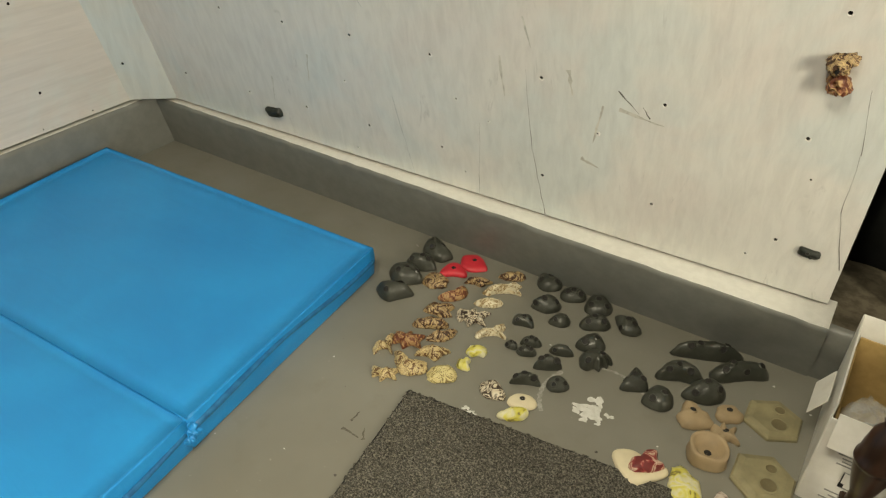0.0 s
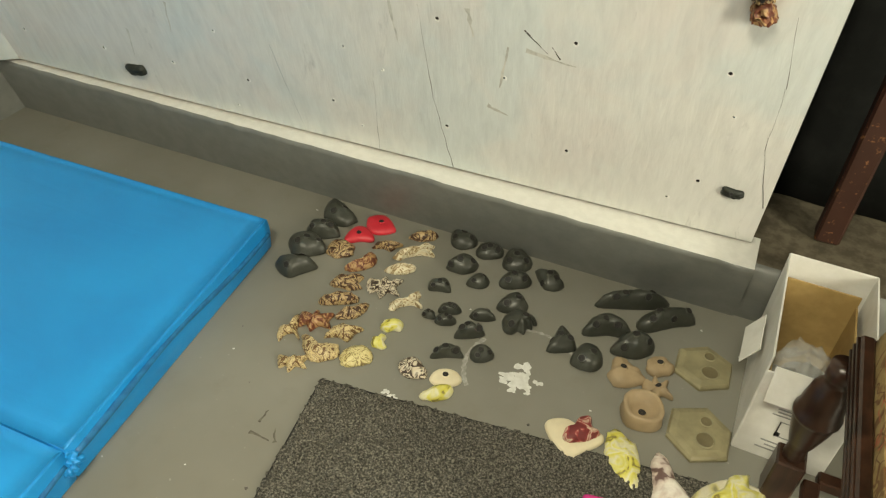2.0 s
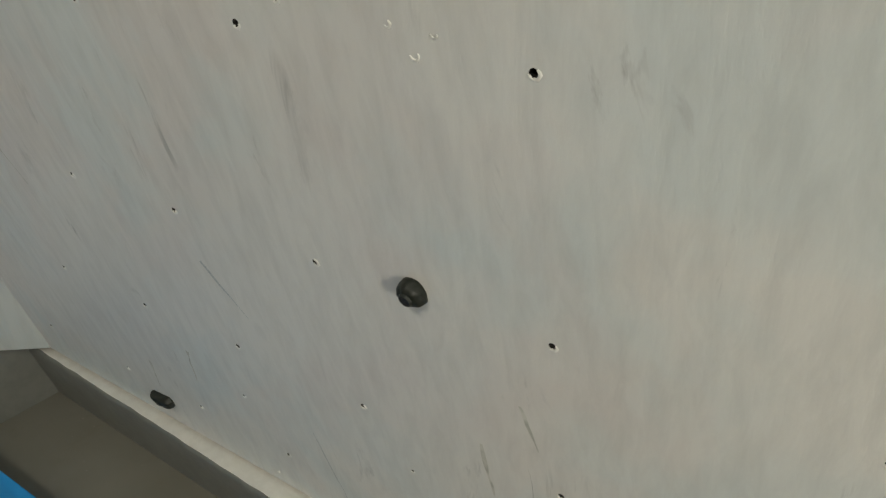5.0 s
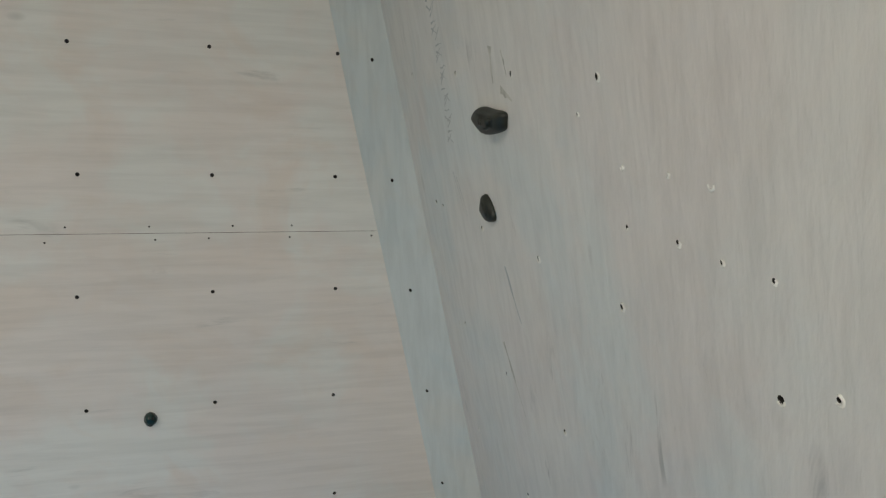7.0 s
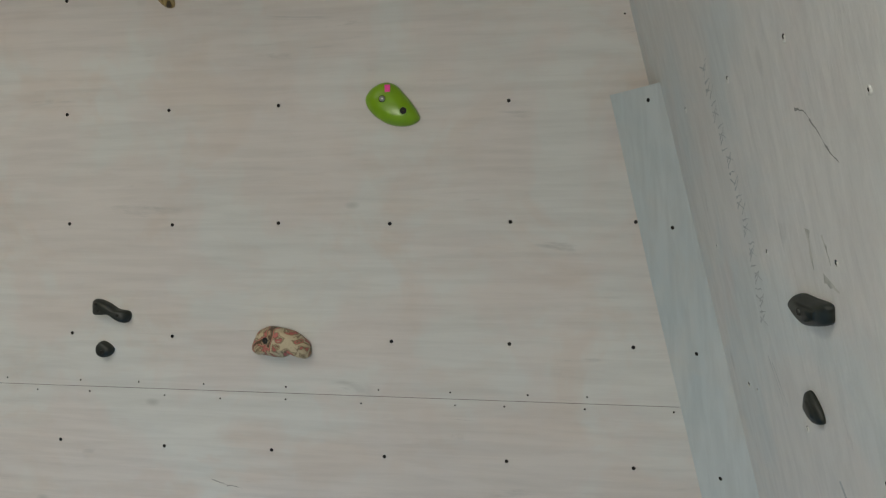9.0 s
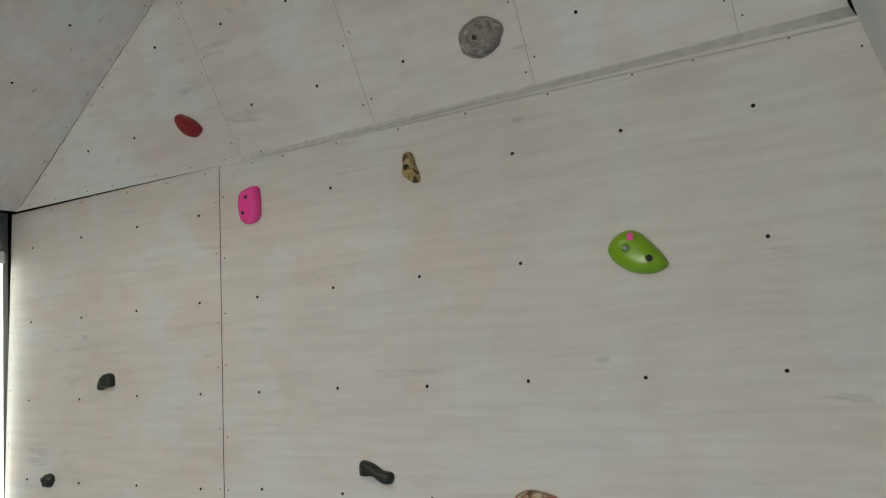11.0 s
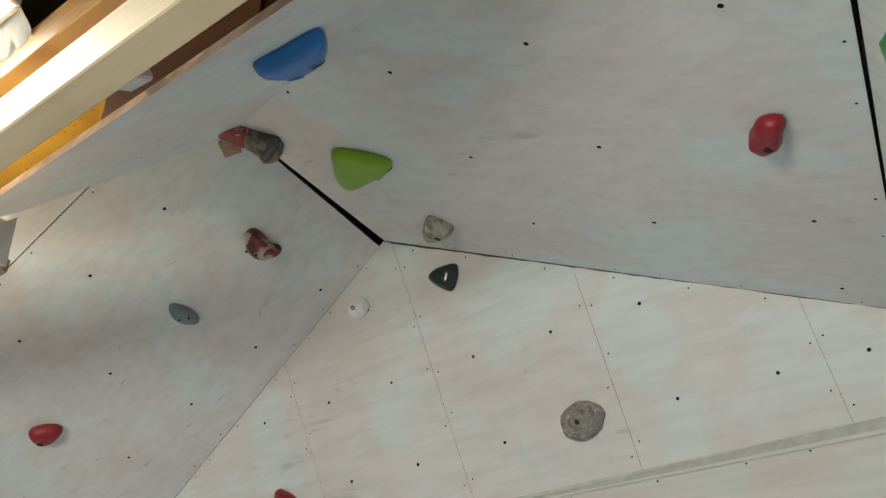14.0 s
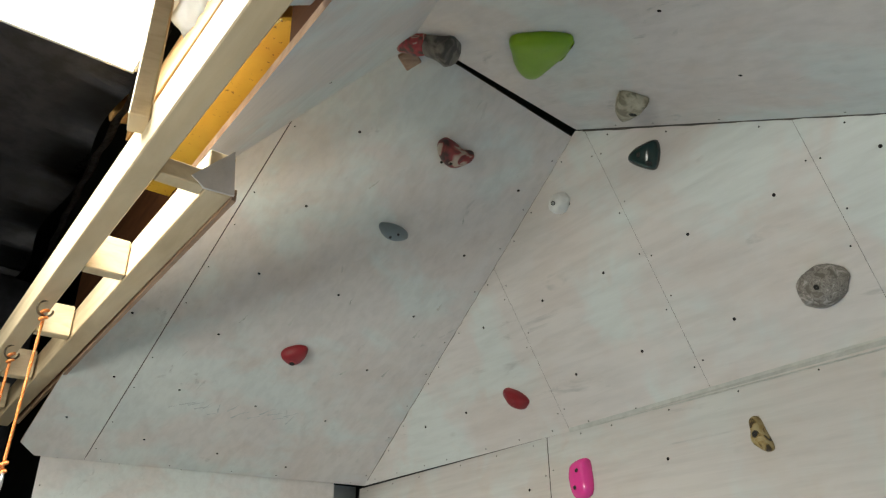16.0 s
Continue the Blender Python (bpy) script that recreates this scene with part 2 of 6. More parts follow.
M_RED_CREAM = marbled("dark_red_cream_swirl", [(0.3, (0.16, 0.02, 0.02)), (0.5, (0.34, 0.05, 0.05)), (0.62, (0.60, 0.48, 0.36)), (0.9, (0.30, 0.05, 0.05))], 34)
M_RED_GREY = marbled("dull_red_grey_swirl", [(0.25, (0.10, 0.06, 0.05)), (0.42, (0.34, 0.04, 0.05)), (0.58, (0.40, 0.07, 0.07)), (0.66, (0.45, 0.36, 0.30)), (0.9, (0.22, 0.05, 0.05))], 18)
M_BEIGE = marbled("stony_beige_swirl", [(0.2, (0.18, 0.16, 0.11)), (0.5, (0.36, 0.33, 0.25)), (0.9, (0.44, 0.40, 0.31))], 26)
M_CREAM_YELLOW = marbled("cream_yellow_swirl", [(0.15, (0.28, 0.25, 0.12)), (0.3, (0.60, 0.55, 0.26)), (0.45, (0.66, 0.62, 0.47)), (0.9, (0.69, 0.65, 0.51))], 16)
M_ROCK = marbled("grey_rock_swirl", [(0.25, (0.16, 0.14, 0.12)), (0.5, (0.32, 0.29, 0.26)), (0.6, (0.18, 0.16, 0.14)), (0.85, (0.42, 0.38, 0.35))], 44)
M_STONE = marbled("dark_stone_swirl", [(0.25, (0.05, 0.045, 0.04)), (0.5, (0.13, 0.115, 0.10)), (0.85, (0.20, 0.18, 0.16))], 20)
M_GOLD = marbled("dark_gold_swirl", [(0.3, (0.05, 0.03, 0.01)), (0.5, (0.30, 0.20, 0.06)), (0.85, (0.42, 0.33, 0.16))], 30)


def vinyl():
    m, nt, b = material("blue_mat_vinyl", 0.42)
    vec = coords(nt)
    big, crease = noise_node(nt, vec, 3.0, 3, 0.5, 0.6), noise_node(nt, coords(nt, (1, 3, 1)), 5, 4, 0.5, 1.0)
    weave = noise_node(nt, vec, 500, 2)
    nt.links.new(ramp(nt, big, [(0.3, (0.001, 0.235, 0.62)), (0.7, (0.002, 0.285, 0.70))]), b.inputs["Base Color"])
    bump(nt, b, mix(nt, 0.1, mix(nt, 0.5, big, crease), weave), 0.35, 0.012)
    return m


VINYL = vinyl()
VINYL_DARK = speckled("blue_mat_piping", (0.003, 0.10, 0.27), (0.006, 0.15, 0.36), 60, 0.5)


def carpet():
    m, nt, b = material("grey_loop_carpet", 0.95)
    v = nt.nodes.new("ShaderNodeTexVoronoi")
    v.inputs["Scale"].default_value = 300
    nt.links.new(coords(nt), v.inputs["Vector"])
    patch, mid = noise_node(nt, coords(nt), 7, 3), noise_node(nt, coords(nt), 230, 3, 0.7)
    col = ramp(nt, mid, [(0.36, (0.022, 0.020, 0.016)), (0.5, (0.080, 0.075, 0.062)), (0.62, (0.22, 0.205, 0.17))])
    col = mix(nt, 0.3, col, ramp(nt, patch, [(0.35, G3(0.6)), (0.65, G3(1))]), "MULTIPLY")
    nt.links.new(col, b.inputs["Base Color"])
    bump(nt, b, mix(nt, 0.5, v.outputs["Distance"], mid), 0.9, 0.006)
    return m


CARPET = carpet()
CARDBOARD_WHITE = speckled("white_coated_card", (0.66, 0.65, 0.60), (0.74, 0.73, 0.69), 14, 0.5, 0.15, relief=0.0006)
CARDBOARD_BROWN = speckled("brown_card", (0.36, 0.24, 0.09), (0.44, 0.30, 0.12), 18, 0.7, 0.2)
DARK_WOOD = timber("dark_stained_oak", (0.055, 0.024, 0.014), (0.014, 0.007, 0.004), (14, 14, 2), 0.28)
INK = speckled("grey_print", (0.22, 0.22, 0.21), (0.3, 0.3, 0.29), 80, 0.6)


def tapestry():
    m, nt, b = material("floral_tapestry", 0.85)
    vec = coords(nt)
    leaf = nt.nodes.new("ShaderNodeTexVoronoi")
    leaf.feature, leaf.inputs["Scale"].default_value = "DISTANCE_TO_EDGE", 26
    warp = mix(nt, 0.12, vec, noise_node(nt, vec, 9, 3))
    nt.links.new(warp, leaf.inputs["Vector"])
    lines = ramp(nt, leaf.outputs["Distance"], [(0.03, G3(1)), (0.055, G3(0))])
    where, red = noise_node(nt, vec, 12, 3, 0.6, 0.8), noise_node(nt, vec, 16, 3, 0.6, 0.6)
    base = ramp(nt, noise_node(nt, vec, 45, 3), [(0.35, (0.23, 0.155, 0.055)), (0.65, (0.32, 0.225, 0.095))])
    col = mix(nt, mix(nt, 1.0, lines, ramp(nt, where, [(0.46, G3(0)), (0.52, G3(1))]), "MULTIPLY"), base, (0.13, 0.06, 0.02))
    col = mix(nt, ramp(nt, where, [(0.60, G3(0)), (0.63, G3(0.85))]), col, (0.17, 0.085, 0.03))
    col = mix(nt, ramp(nt, red, [(0.66, G3(0)), (0.69, G3(0.8))]), col, (0.40, 0.10, 0.05))
    nt.links.new(col, b.inputs["Base Color"])
    weave = noise_node(nt, vec, 700, 2)
    bump(nt, b, weave, 0.5, 0.001)
    return m


TAPESTRY = tapestry()
ROPE_MAT = marbled("orange_rope", [(0.3, (0.75, 0.16, 0.02)), (0.6, (0.90, 0.30, 0.04)), (0.9, (0.85, 0.55, 0.30))], 260, 0.6)


def glow(name, colour, strength):
    m = bpy.data.materials.new(name)
    m.use_nodes = True
    b = m.node_tree.nodes["Principled BSDF"]
    b.inputs["Base Color"].default_value = (0.8, 0.8, 0.8, 1)
    b.inputs["Emission Color"].default_value = (*colour, 1)
    b.inputs["Emission Strength"].default_value = strength
    return m


TUBE_GLOW = glow("lit_tube", (0.97, 1.0, 0.93), 2.5)
# real ceiling panel; the added fill panel on the post shares this glow
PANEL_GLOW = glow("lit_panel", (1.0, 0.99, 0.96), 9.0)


def clear_plastic():
    m, nt, b = material("clear_crinkled_plastic", 0.15)
    b.inputs["Base Color"].default_value = (0.85, 0.87, 0.85, 1)
    b.inputs["Alpha"].default_value = 0.28
    bump(nt, b, noise_node(nt, coords(nt), 60, 3), 0.8, 0.01)
    return m


PLASTIC = clear_plastic()


# ---- building helpers ----
def add_mats(ob, *mats):
    for m in mats:
        ob.data.materials.append(m)
    return ob


def part(name, bm, mat, parent=None, label="", smooth=False):
    me = bpy.data.meshes.new(name)
    bm.to_mesh(me)
    bm.free()
    ob = new(name, me)
    for m in mat if isinstance(mat, (list, tuple)) else [mat]:
        me.materials.append(m)
    if smooth:
        for p in me.polygons:
            p.use_smooth = True
    if parent is not None:
        ob.parent = parent
    return tagged(ob, label)


def box_bm(sx, sy, sz, at=(0, 0, 0), bevel=0.0, m=None, seg=1):
    bm = bmesh.new()
    bmesh.ops.create_cube(bm, size=1)
    bmesh.ops.scale(bm, vec=(sx, sy, sz), verts=bm.verts)
    if bevel:
        bmesh.ops.bevel(bm, geom=bm.edges[:], offset=bevel, segments=seg, affect="EDGES", profile=0.6)
    bmesh.ops.translate(bm, vec=at, verts=bm.verts)
    if m is not None:
        bmesh.ops.transform(bm, matrix=m, verts=bm.verts)
    return bm


class Plane:
    """n . p = d, n pointing into the room; u runs level along the board, v up it."""
    def __init__(self, n, d):
        self.n = Vector(n).normalized()
        self.d = d / Vector(n).length
        self.u = Vector((-self.n.y, self.n.x, 0)).normalized() if abs(self.n.z) < 0.98 else Vector((1, 0, 0))
        self.v = self.n.cross(self.u)
        if self.v.z < 0:
            self.u, self.v = -self.u, -self.v
        self.o = self.n * self.d

    def to2(self, p):
        q = Vector(p) - self.o
        return (q.dot(self.u), q.dot(self.v))

    def to3(self, a, b, off=0.0):
        return self.o + self.u * a + self.v * b + self.n * off

    def on(self, p):
        p = Vector(p)
        return p - self.n * (p.dot(self.n) - self.d)

    def seat(self, p, off=0.0, spin=0.0):
        """A pose on the board at p: local z out of the board, local y up it."""
        p = self.on(p) + self.n * off
        m = Matrix((self.v.cross(self.n), self.v, self.n)).transposed().to_4x4()
        return Matrix.Translation(p) @ m @ Matrix.Rotation(radians(spin), 4, "Z")


def meet(p, q, r):
    m = Matrix((p.n, q.n, r.n))
    return m.inverted() @ Vector((p.d, q.d, r.d))


A = Plane((0.04854, -0.97174, -0.2266), -0.4553)
B = Plane((0.99951, 0.00000, 0.03123), 0.0479)
C = Plane((0.94134, 0.02271, -0.33670), -0.8380)
D = Plane((0.21031, 0.42654, -0.87968), -3.3100)
E = Plane((0.0424, -0.4079, -0.9119), -2.2523)
F = Plane((-0.654, -0.067, -0.754), -2.875)


def board(name, plane, corners, holes, mats, label, thick=0.018, r=0.0050, parent=None, screws=(), tries=0):
    """A sheet with real drilled holes: outline and holes are filled as one face, holes are sunk."""
    bm = bmesh.new()
    edges = []
    poly = [plane.to2(c) for c in corners]

    def loop(pts):
        vs = [bm.verts.new(plane.to3(*q)) for q in pts]
        es = [bm.edges.new((a, b)) for a, b in zip(vs, vs[1:] + vs[:1])]
        edges.extend(es)
        return vs

    outer = loop(poly)
    rings = [loop([(a + r * math.cos(k * math.pi / 4), b + r * math.sin(k * math.pi / 4)) for k in range(8)]) for a, b in holes]
    rings += [loop([(a + 0.0026 * math.cos(k * math.pi / 4), b + 0.0026 * math.sin(k * math.pi / 4)) for k in range(8)]) for a, b in screws]
    bmesh.ops.triangle_fill(bm, use_beauty=True, use_dissolve=False, edges=edges, normal=plane.n)
    want = abs(sum(p[0] * q[1] - p[1] * q[0] for p, q in zip(poly, poly[1:] + poly[:1]))) / 2 - len(holes) * 2.828 * r * r - len(screws) * 2.828 * 0.0026 ** 2
    if abs(sum(f.calc_area() for f in bm.faces) - want) > 0.0003 and tries < 9:
        bm.free()
        rnd = random.Random(tries + 50)
        moved = [(a + rnd.uniform(-0.004, 0.004), b + rnd.uniform(-0.004, 0.004)) for a, b in screws]
        return board(name, plane, corners, holes, mats, label, thick, r, parent, moved if tries < 5 else moved[::2], tries + 1)
    for f in bm.faces:
        if f.normal.dot(plane.n) < 0:
            f.normal_flip()
    # sunk sides and floor are coloured near black, shade included
    for vs in rings:
        low = [bm.verts.new(v.co - plane.n * 0.014) for v in vs]
        for i in range(8):
            f = bm.faces.new((vs[i - 1], vs[i], low[i], low[i - 1]))
            f.material_index = 2
        bm.faces.new(low).material_index = 2
    back = [bm.verts.new(v.co - plane.n * thick) for v in outer]
    for i in range(len(outer)):
        bm.faces.new((outer[i - 1], outer[i], back[i], back[i - 1])).material_index = 1
    bm.faces.new(back[::-1]).material_index = 1
    bmesh.ops.recalc_face_normals(bm, faces=[f for f in bm.faces if f.material_index])
    ob = part(name, bm, mats, parent)
    return tagged(ob, label, kind="structure") if parent is None else tagged(ob, label)


def inside(poly, p, margin):
    sign = 1 if sum(a[0] * b[1] - b[0] * a[1] for a, b in zip(poly, poly[1:] + poly[:1])) > 0 else -1
    for a, b in zip(poly, poly[1:] + poly[:1]):
        e = (b[0] - a[0], b[1] - a[1])
        if sign * (e[0] * (p[1] - a[1]) - e[1] * (p[0] - a[0])) / max(math.hypot(*e), 1e-6) < margin:
            return False
    return True


def lattice(plane, corners, start, a, b, margin=0.03, wobble=0.004, seed=1, n=12):
    """Bolt holes at start + i a + j b (points in the room), kept inside a convex outline."""
    rnd = random.Random(seed)
    poly = [plane.to2(c) for c in corners]
    out = []
    for i in range(-n, n + 1):
        for j in range(-n, n + 1):
            p = plane.to2(plane.on(Vector(start) + Vector(a) * i + Vector(b) * j))
            p = (p[0] + rnd.uniform(-wobble, wobble), p[1] + rnd.uniform(-wobble, wobble))
            if inside(poly, p, margin):
                out.append(p)
    return out


def edge_screws(plane, corners, holes, step=0.19, inset=0.016, seed=1):
    """Small screw heads sunk along the edges of a sheet."""
    rnd = random.Random(seed)
    poly = [plane.to2(c) for c in corners]
    out = []
    for a, b in zip(poly, poly[1:] + poly[:1]):
        e = Vector((b[0] - a[0], b[1] - a[1]))
        if e.length < 0.25:
            continue
        k = int(e.length / step)
        for i in range(k):
            q = Vector(a) + e * ((i + 0.5 + rnd.uniform(-0.25, 0.25)) / k)
            for side in (1, -1):
                p = q + Vector((-e.y, e.x)).normalized() * inset * side
                if inside(poly, p, inset * 0.7) and all(math.hypot(p.x - h[0], p.y - h[1]) > 0.02 for h in holes + out):
                    out.append((p.x, p.y))
    return out

# ---- the climbing boards ----
SEAM_Z, LOW_Z, KINK_Z = 1.089, 0.214, 2.288


def level(z):
    return Plane((0, 0, 1), z)


TOP, LOW, END_A = level(KINK_Z), level(LOW_Z), Plane((1, 0, 0), 2.43)
P1, P2, CAR = meet(C, D, E), meet(C, D, TOP), meet(C, E, A)
EF_END = meet(E, F, Plane((0, 1, 0), -0.066))
DEF = meet(E, F, Plane((0, 1, 0), -1.50))
FD_END = Vector((1.128, -2.062, 3.033))
MATS_A, MATS_B, MATS_C, MATS_LIP = (PLY_A, PLY_EDGE, SHADE_AND_BLACK), (PLY_B, SEAM, SHADE_AND_BLACK), (PLY_C, SEAM, SHADE_AND_BLACK), (PLY_C, PLY_EDGE, SHADE_AND_BLACK)


def climbing_board(name, plane, pts, holes, mats, label, seed=1, thick=0.018, step=0.19):
    return board(name, plane, pts, holes, mats, label, thick, screws=edge_screws(plane, pts, holes, step, seed=seed))


# the long wall: left and right sheets, both leaning into the room
A_PTS = [meet(A, LOW, B), meet(A, LOW, END_A), meet(A, E, END_A), meet(A, E, C), meet(A, B, TOP)]
rndA = random.Random(2)
hA = []
for x in (0.275, 0.580, 0.833, 1.082, 1.343, 1.665, 1.974, 2.278):
    for z in (0.366, 0.664, 0.94, 1.235, 1.508, 1.781, 2.06, 2.34):
        p = A.to2(A.on((x, 0.58 - 0.24 * z, z)))
        p = (p[0] + rndA.uniform(-0.004, 0.004), p[1] + rndA.uniform(-0.004, 0.004))
        if inside([A.to2(c) for c in A_PTS], p, 0.03) and not (x > 1.2 and z > 1.4):
            hA.append(p)
# old screw holes, most of them half filled with paint
CHIPS = ((1.411, 1.266), (1.580, 1.252), (1.534, 1.256), (1.557, 1.232), (1.346, 1.345), (1.279, 1.344), (1.211, 1.348), (1.114, 1.344), (1.676, 1.357), (1.272, 1.415),
         (1.204, 1.415), (1.118, 1.412), (1.277, 1.584), (1.313, 1.607), (1.027, 1.464), (1.007, 1.691), (0.330, 1.235), (0.331, 0.962), (1.024, 0.510), (1.412, 0.543),
         (1.509, 0.496), (1.818, 0.544), (1.417, 0.296), (1.014, 0.264), (2.218, 0.297), (2.307, 0.561))
FILLED = {1, 2, 3, 8, 9, 10, 11, 12, 13}
extra = [A.to2(A.on((x, 0.58 - 0.24 * z, z))) for x, z in CHIPS]
wall_a = board("wall_north", A, A_PTS, hA, MATS_A, "white painted overhanging plywood climbing wall with bolt holes", r=0.0044, screws=[q for k, q in enumerate(extra) if k not in FILLED])


def paint_rim(plane, q, r, seed, parent):
    """A torn crust of paint standing proud round part of a hole."""
    rnd = random.Random(seed)
    bm = bmesh.new()
    a0, span = rnd.uniform(3.2, 4.4), rnd.uniform(2.4, 4.2)
    last = None
    for i in range(9):
        t = a0 + span * i / 8
        w = r * (0.15 + 0.35 * math.sin(math.pi * i / 8)) * rnd.uniform(0.7, 1.3)
        row = [bm.verts.new(plane.to3(q[0] + k * math.cos(t), q[1] + k * math.sin(t), h)) for k, h in ((r * 0.95, -0.001), (r * 1.02, 0.0016), (r + w, 0.0012), (r + w * 1.7, -0.0002))]
        if last:
            for k in range(3):
                bm.faces.new((last[k], row[k], row[k + 1], last[k + 1])).smooth = True
        last = row
    bmesh.ops.recalc_face_normals(bm, faces=bm.faces)
    return part("paint_rim", bm, CHIP_WHITE, parent)


CHIP_WHITE = speckled("chipped_white_paint", (0.72, 0.715, 0.68), (0.77, 0.765, 0.73), 60, 0.5, 0.1)
for k, q in enumerate(hA):
    paint_rim(A, q, 0.0044, 700 + k, wall_a)
for k, q in enumerate(extra):
    paint_rim(A, q, 0.0028 if k % 3 else 0.0040, 800 + k, wall_a)


def on_b(y, z):
    return B.on((0, y, z))


G_ = 0.0005
rB = [on_b(-1.953, SEAM_Z + G_), meet(A, B, level(SEAM_Z + G_)), meet(A, B, TOP), on_b(-1.953, KINK_Z)]
lB = [on_b(-3.115, SEAM_Z + G_), on_b(-1.956, SEAM_Z + G_), on_b(-1.956, KINK_Z), on_b(-3.115, KINK_Z)]
bB = [on_b(-3.115, LOW_Z), meet(A, B, LOW), meet(A, B, level(SEAM_Z - G_)), on_b(-3.115, SEAM_Z - G_)]
for nm, pts, st in (("wall_west_upper", rB, on_b(0.004, 1.533)), ("wall_west_far", lB, on_b(-2.055, 1.533)), ("wall_west_lower", bB, on_b(0.001, 0.938))):
    climbing_board(nm, B, pts, lattice(B, pts, st, (0, -0.3 if nm == "wall_west_upper" else -0.307, 0), (0, 0, 0.295 if nm == "wall_west_lower" else 0.3), 0.025, seed=3), MATS_B,
                   "pale washed plywood climbing wall sheet with bolt holes", seed=4)

def on_c(y, z):
    return Vector(((C.d - C.n.y * y - C.n.z * z) / C.n.x, y, z))


# overhang above the kink, in five sheets
seams = [None, -1.852, -1.327, -0.818, -0.306, None]
lean = [0, 0.16, 0.10, 0.05, 0.05, 0]
for k in range(5):
    y0, y1 = seams[k], seams[k + 1]
    cut0 = None if k == 0 else Plane((0, 1, lean[k]), y0 + lean[k] * 2.29 + 0.0004)
    cut1 = None if k == 4 else Plane((0, 1, lean[k + 1]), y1 + lean[k + 1] * 2.29 - 0.0004)
    if k == 0:
        pts = [P2, meet(C, cut1, TOP), meet(C, cut1, D)]
    elif k == 1:
        pts = [meet(C, cut0, TOP), meet(C, cut1, TOP), meet(C, cut1, E), P1, meet(C, cut0, D)]
    elif k < 4:
        pts = [meet(C, cut0, TOP), meet(C, cut1, TOP), meet(C, cut1, E), meet(C, cut0, E)]
    else:
        pts = [meet(C, cut0, TOP), meet(C, A, TOP), CAR, meet(C, cut0, E)]
    cols = ((-2.537, -2.293, -2.045), (-1.752, -1.492), (-1.187, -0.941), (-0.675, -0.424), (-0.22,))[k]
    poly = [C.to2(p) for p in pts]
    hs = [q for q in (C.to2(on_c(y - (0.13 if y < -1 else 0.08) * (z - 2.456), z - 0.012 * (-0.22 - y))) for y in cols for z in (2.464, 2.713, 2.95)) if inside(poly, q, 0.03)]
    climbing_board("overhang_west", C, pts, hs, MATS_C, "pale washed plywood overhang sheet with bolt holes", seed=10 + k, step=0.16)

# the overhang rising from the far wall, in two sheets with a dark joint
dA_, dB_ = D.on((1.03, -1.885, 3.09)), D.on((1.062, -2.85, 2.634))
DL = D.on((1.068, -3.43, 2.36))
D_IN = [P2, P1.lerp(P2, 0.012), D.on((0.722, -1.497, 3.209)), D.on((0.87, -1.495, 3.225)), dA_ + (dA_ - DL) * 0.025, DL]
D_OUT = [dA_ + (dA_ - DL) * 0.025 + Vector((0.003, 0, 0)), D.on(FD_END + Vector((0.0, 0.04, 0.02))), D.on((1.205, -2.14, 2.98)), D.on((1.235, -2.70, 2.75)), D.on((1.275, -3.05, 2.6)), D.on((1.30, -3.45, 2.42)), D.on((1.24, -3.485, 2.369)), DL + Vector((0.003, 0, 0))]
D_BOX = [P2, P1, D.on((0.8, -1.53, 3.2)), dA_, DL]
south_b = climbing_board("overhang_south", D, D_IN, lattice(D, D_BOX, (0.315, -2.248, 2.748), (0.013, -0.283, -0.134), (0.277, -0.064, 0.036), 0.04, seed=5), MATS_C, "pale washed plywood overhang rising from the far wall", seed=21)
board("overhang_south_outer", D, D_OUT, [D.to2(D.on(p)) for p in ((1.17, -2.72, 2.72), (1.12, -3.0, 2.58), (1.2, -3.25, 2.47))], MATS_LIP, "pale washed plywood overhang sheet with a raw outer edge")
E_PTS = [E.on(P1 + Vector((0.006, 0.012, 0))), E.on(CAR + Vector((0, -0.002, 0))), E.on(EF_END + Vector((0.03, 0, 0))), E.on(DEF + Vector((0.06, 0.08, 0))), E.on((0.78, -1.432, 3.137))]
ceil_b = climbing_board("overhang_ceiling", E, E_PTS, lattice(E, E_PTS[:4], (0.709, -0.837, 2.877), (-0.309, -0.000, -0.014), (0.012, 0.305, -0.136), 0.035, 0.003, seed=6), MATS_C, "pale washed plywood ceiling board with bolt holes", seed=22)
EF_DIR = (F.on(EF_END) - F.on(DEF)).normalized()
EF_OUT = EF_DIR.cross(F.n)
EF_OUT = EF_OUT if EF_OUT.x < 0 else -EF_OUT
F_PTS = [F.on(DEF) + EF_OUT * 0.02, F.on(FD_END), F.on((1.245, -2.105, 2.92)), F.on((1.40, -0.3, 2.63)), F.on(EF_END) + EF_OUT * 0.02]
board("overhang_lip", F, F_PTS, [F.to2(F.on((1.05, -1.62, 3.04)))], MATS_LIP, "pale washed plywood lip board with a raw laminated edge", thick=0.013)

# wedge trim along the kink
bm = bmesh.new()
kl, kr0, kr1 = B.on((0, -1.85, 2.284)) + B.n * 0.003, meet(A, B, level(2.273)) + B.n * 0.003, meet(A, C, level(2.325)) + C.n * 0.004
vs = [bm.verts.new(p) for p in (kl, kr0, kr1, C.on((0, -1.85, 2.290)) + C.n * 0.004)]
bk = [bm.verts.new(v.co - Vector((0.02, 0, 0))) for v in vs]
bm.faces.new(vs)
for i in range(4):
    bm.faces.new((vs[i - 1], vs[i], bk[i], bk[i - 1]))
bmesh.ops.recalc_face_normals(bm, faces=bm.faces)
TRIM_GREY = speckled("grey_trim_paint", (0.49, 0.50, 0.47), (0.58, 0.585, 0.555), 30, 0.6, 0.2)
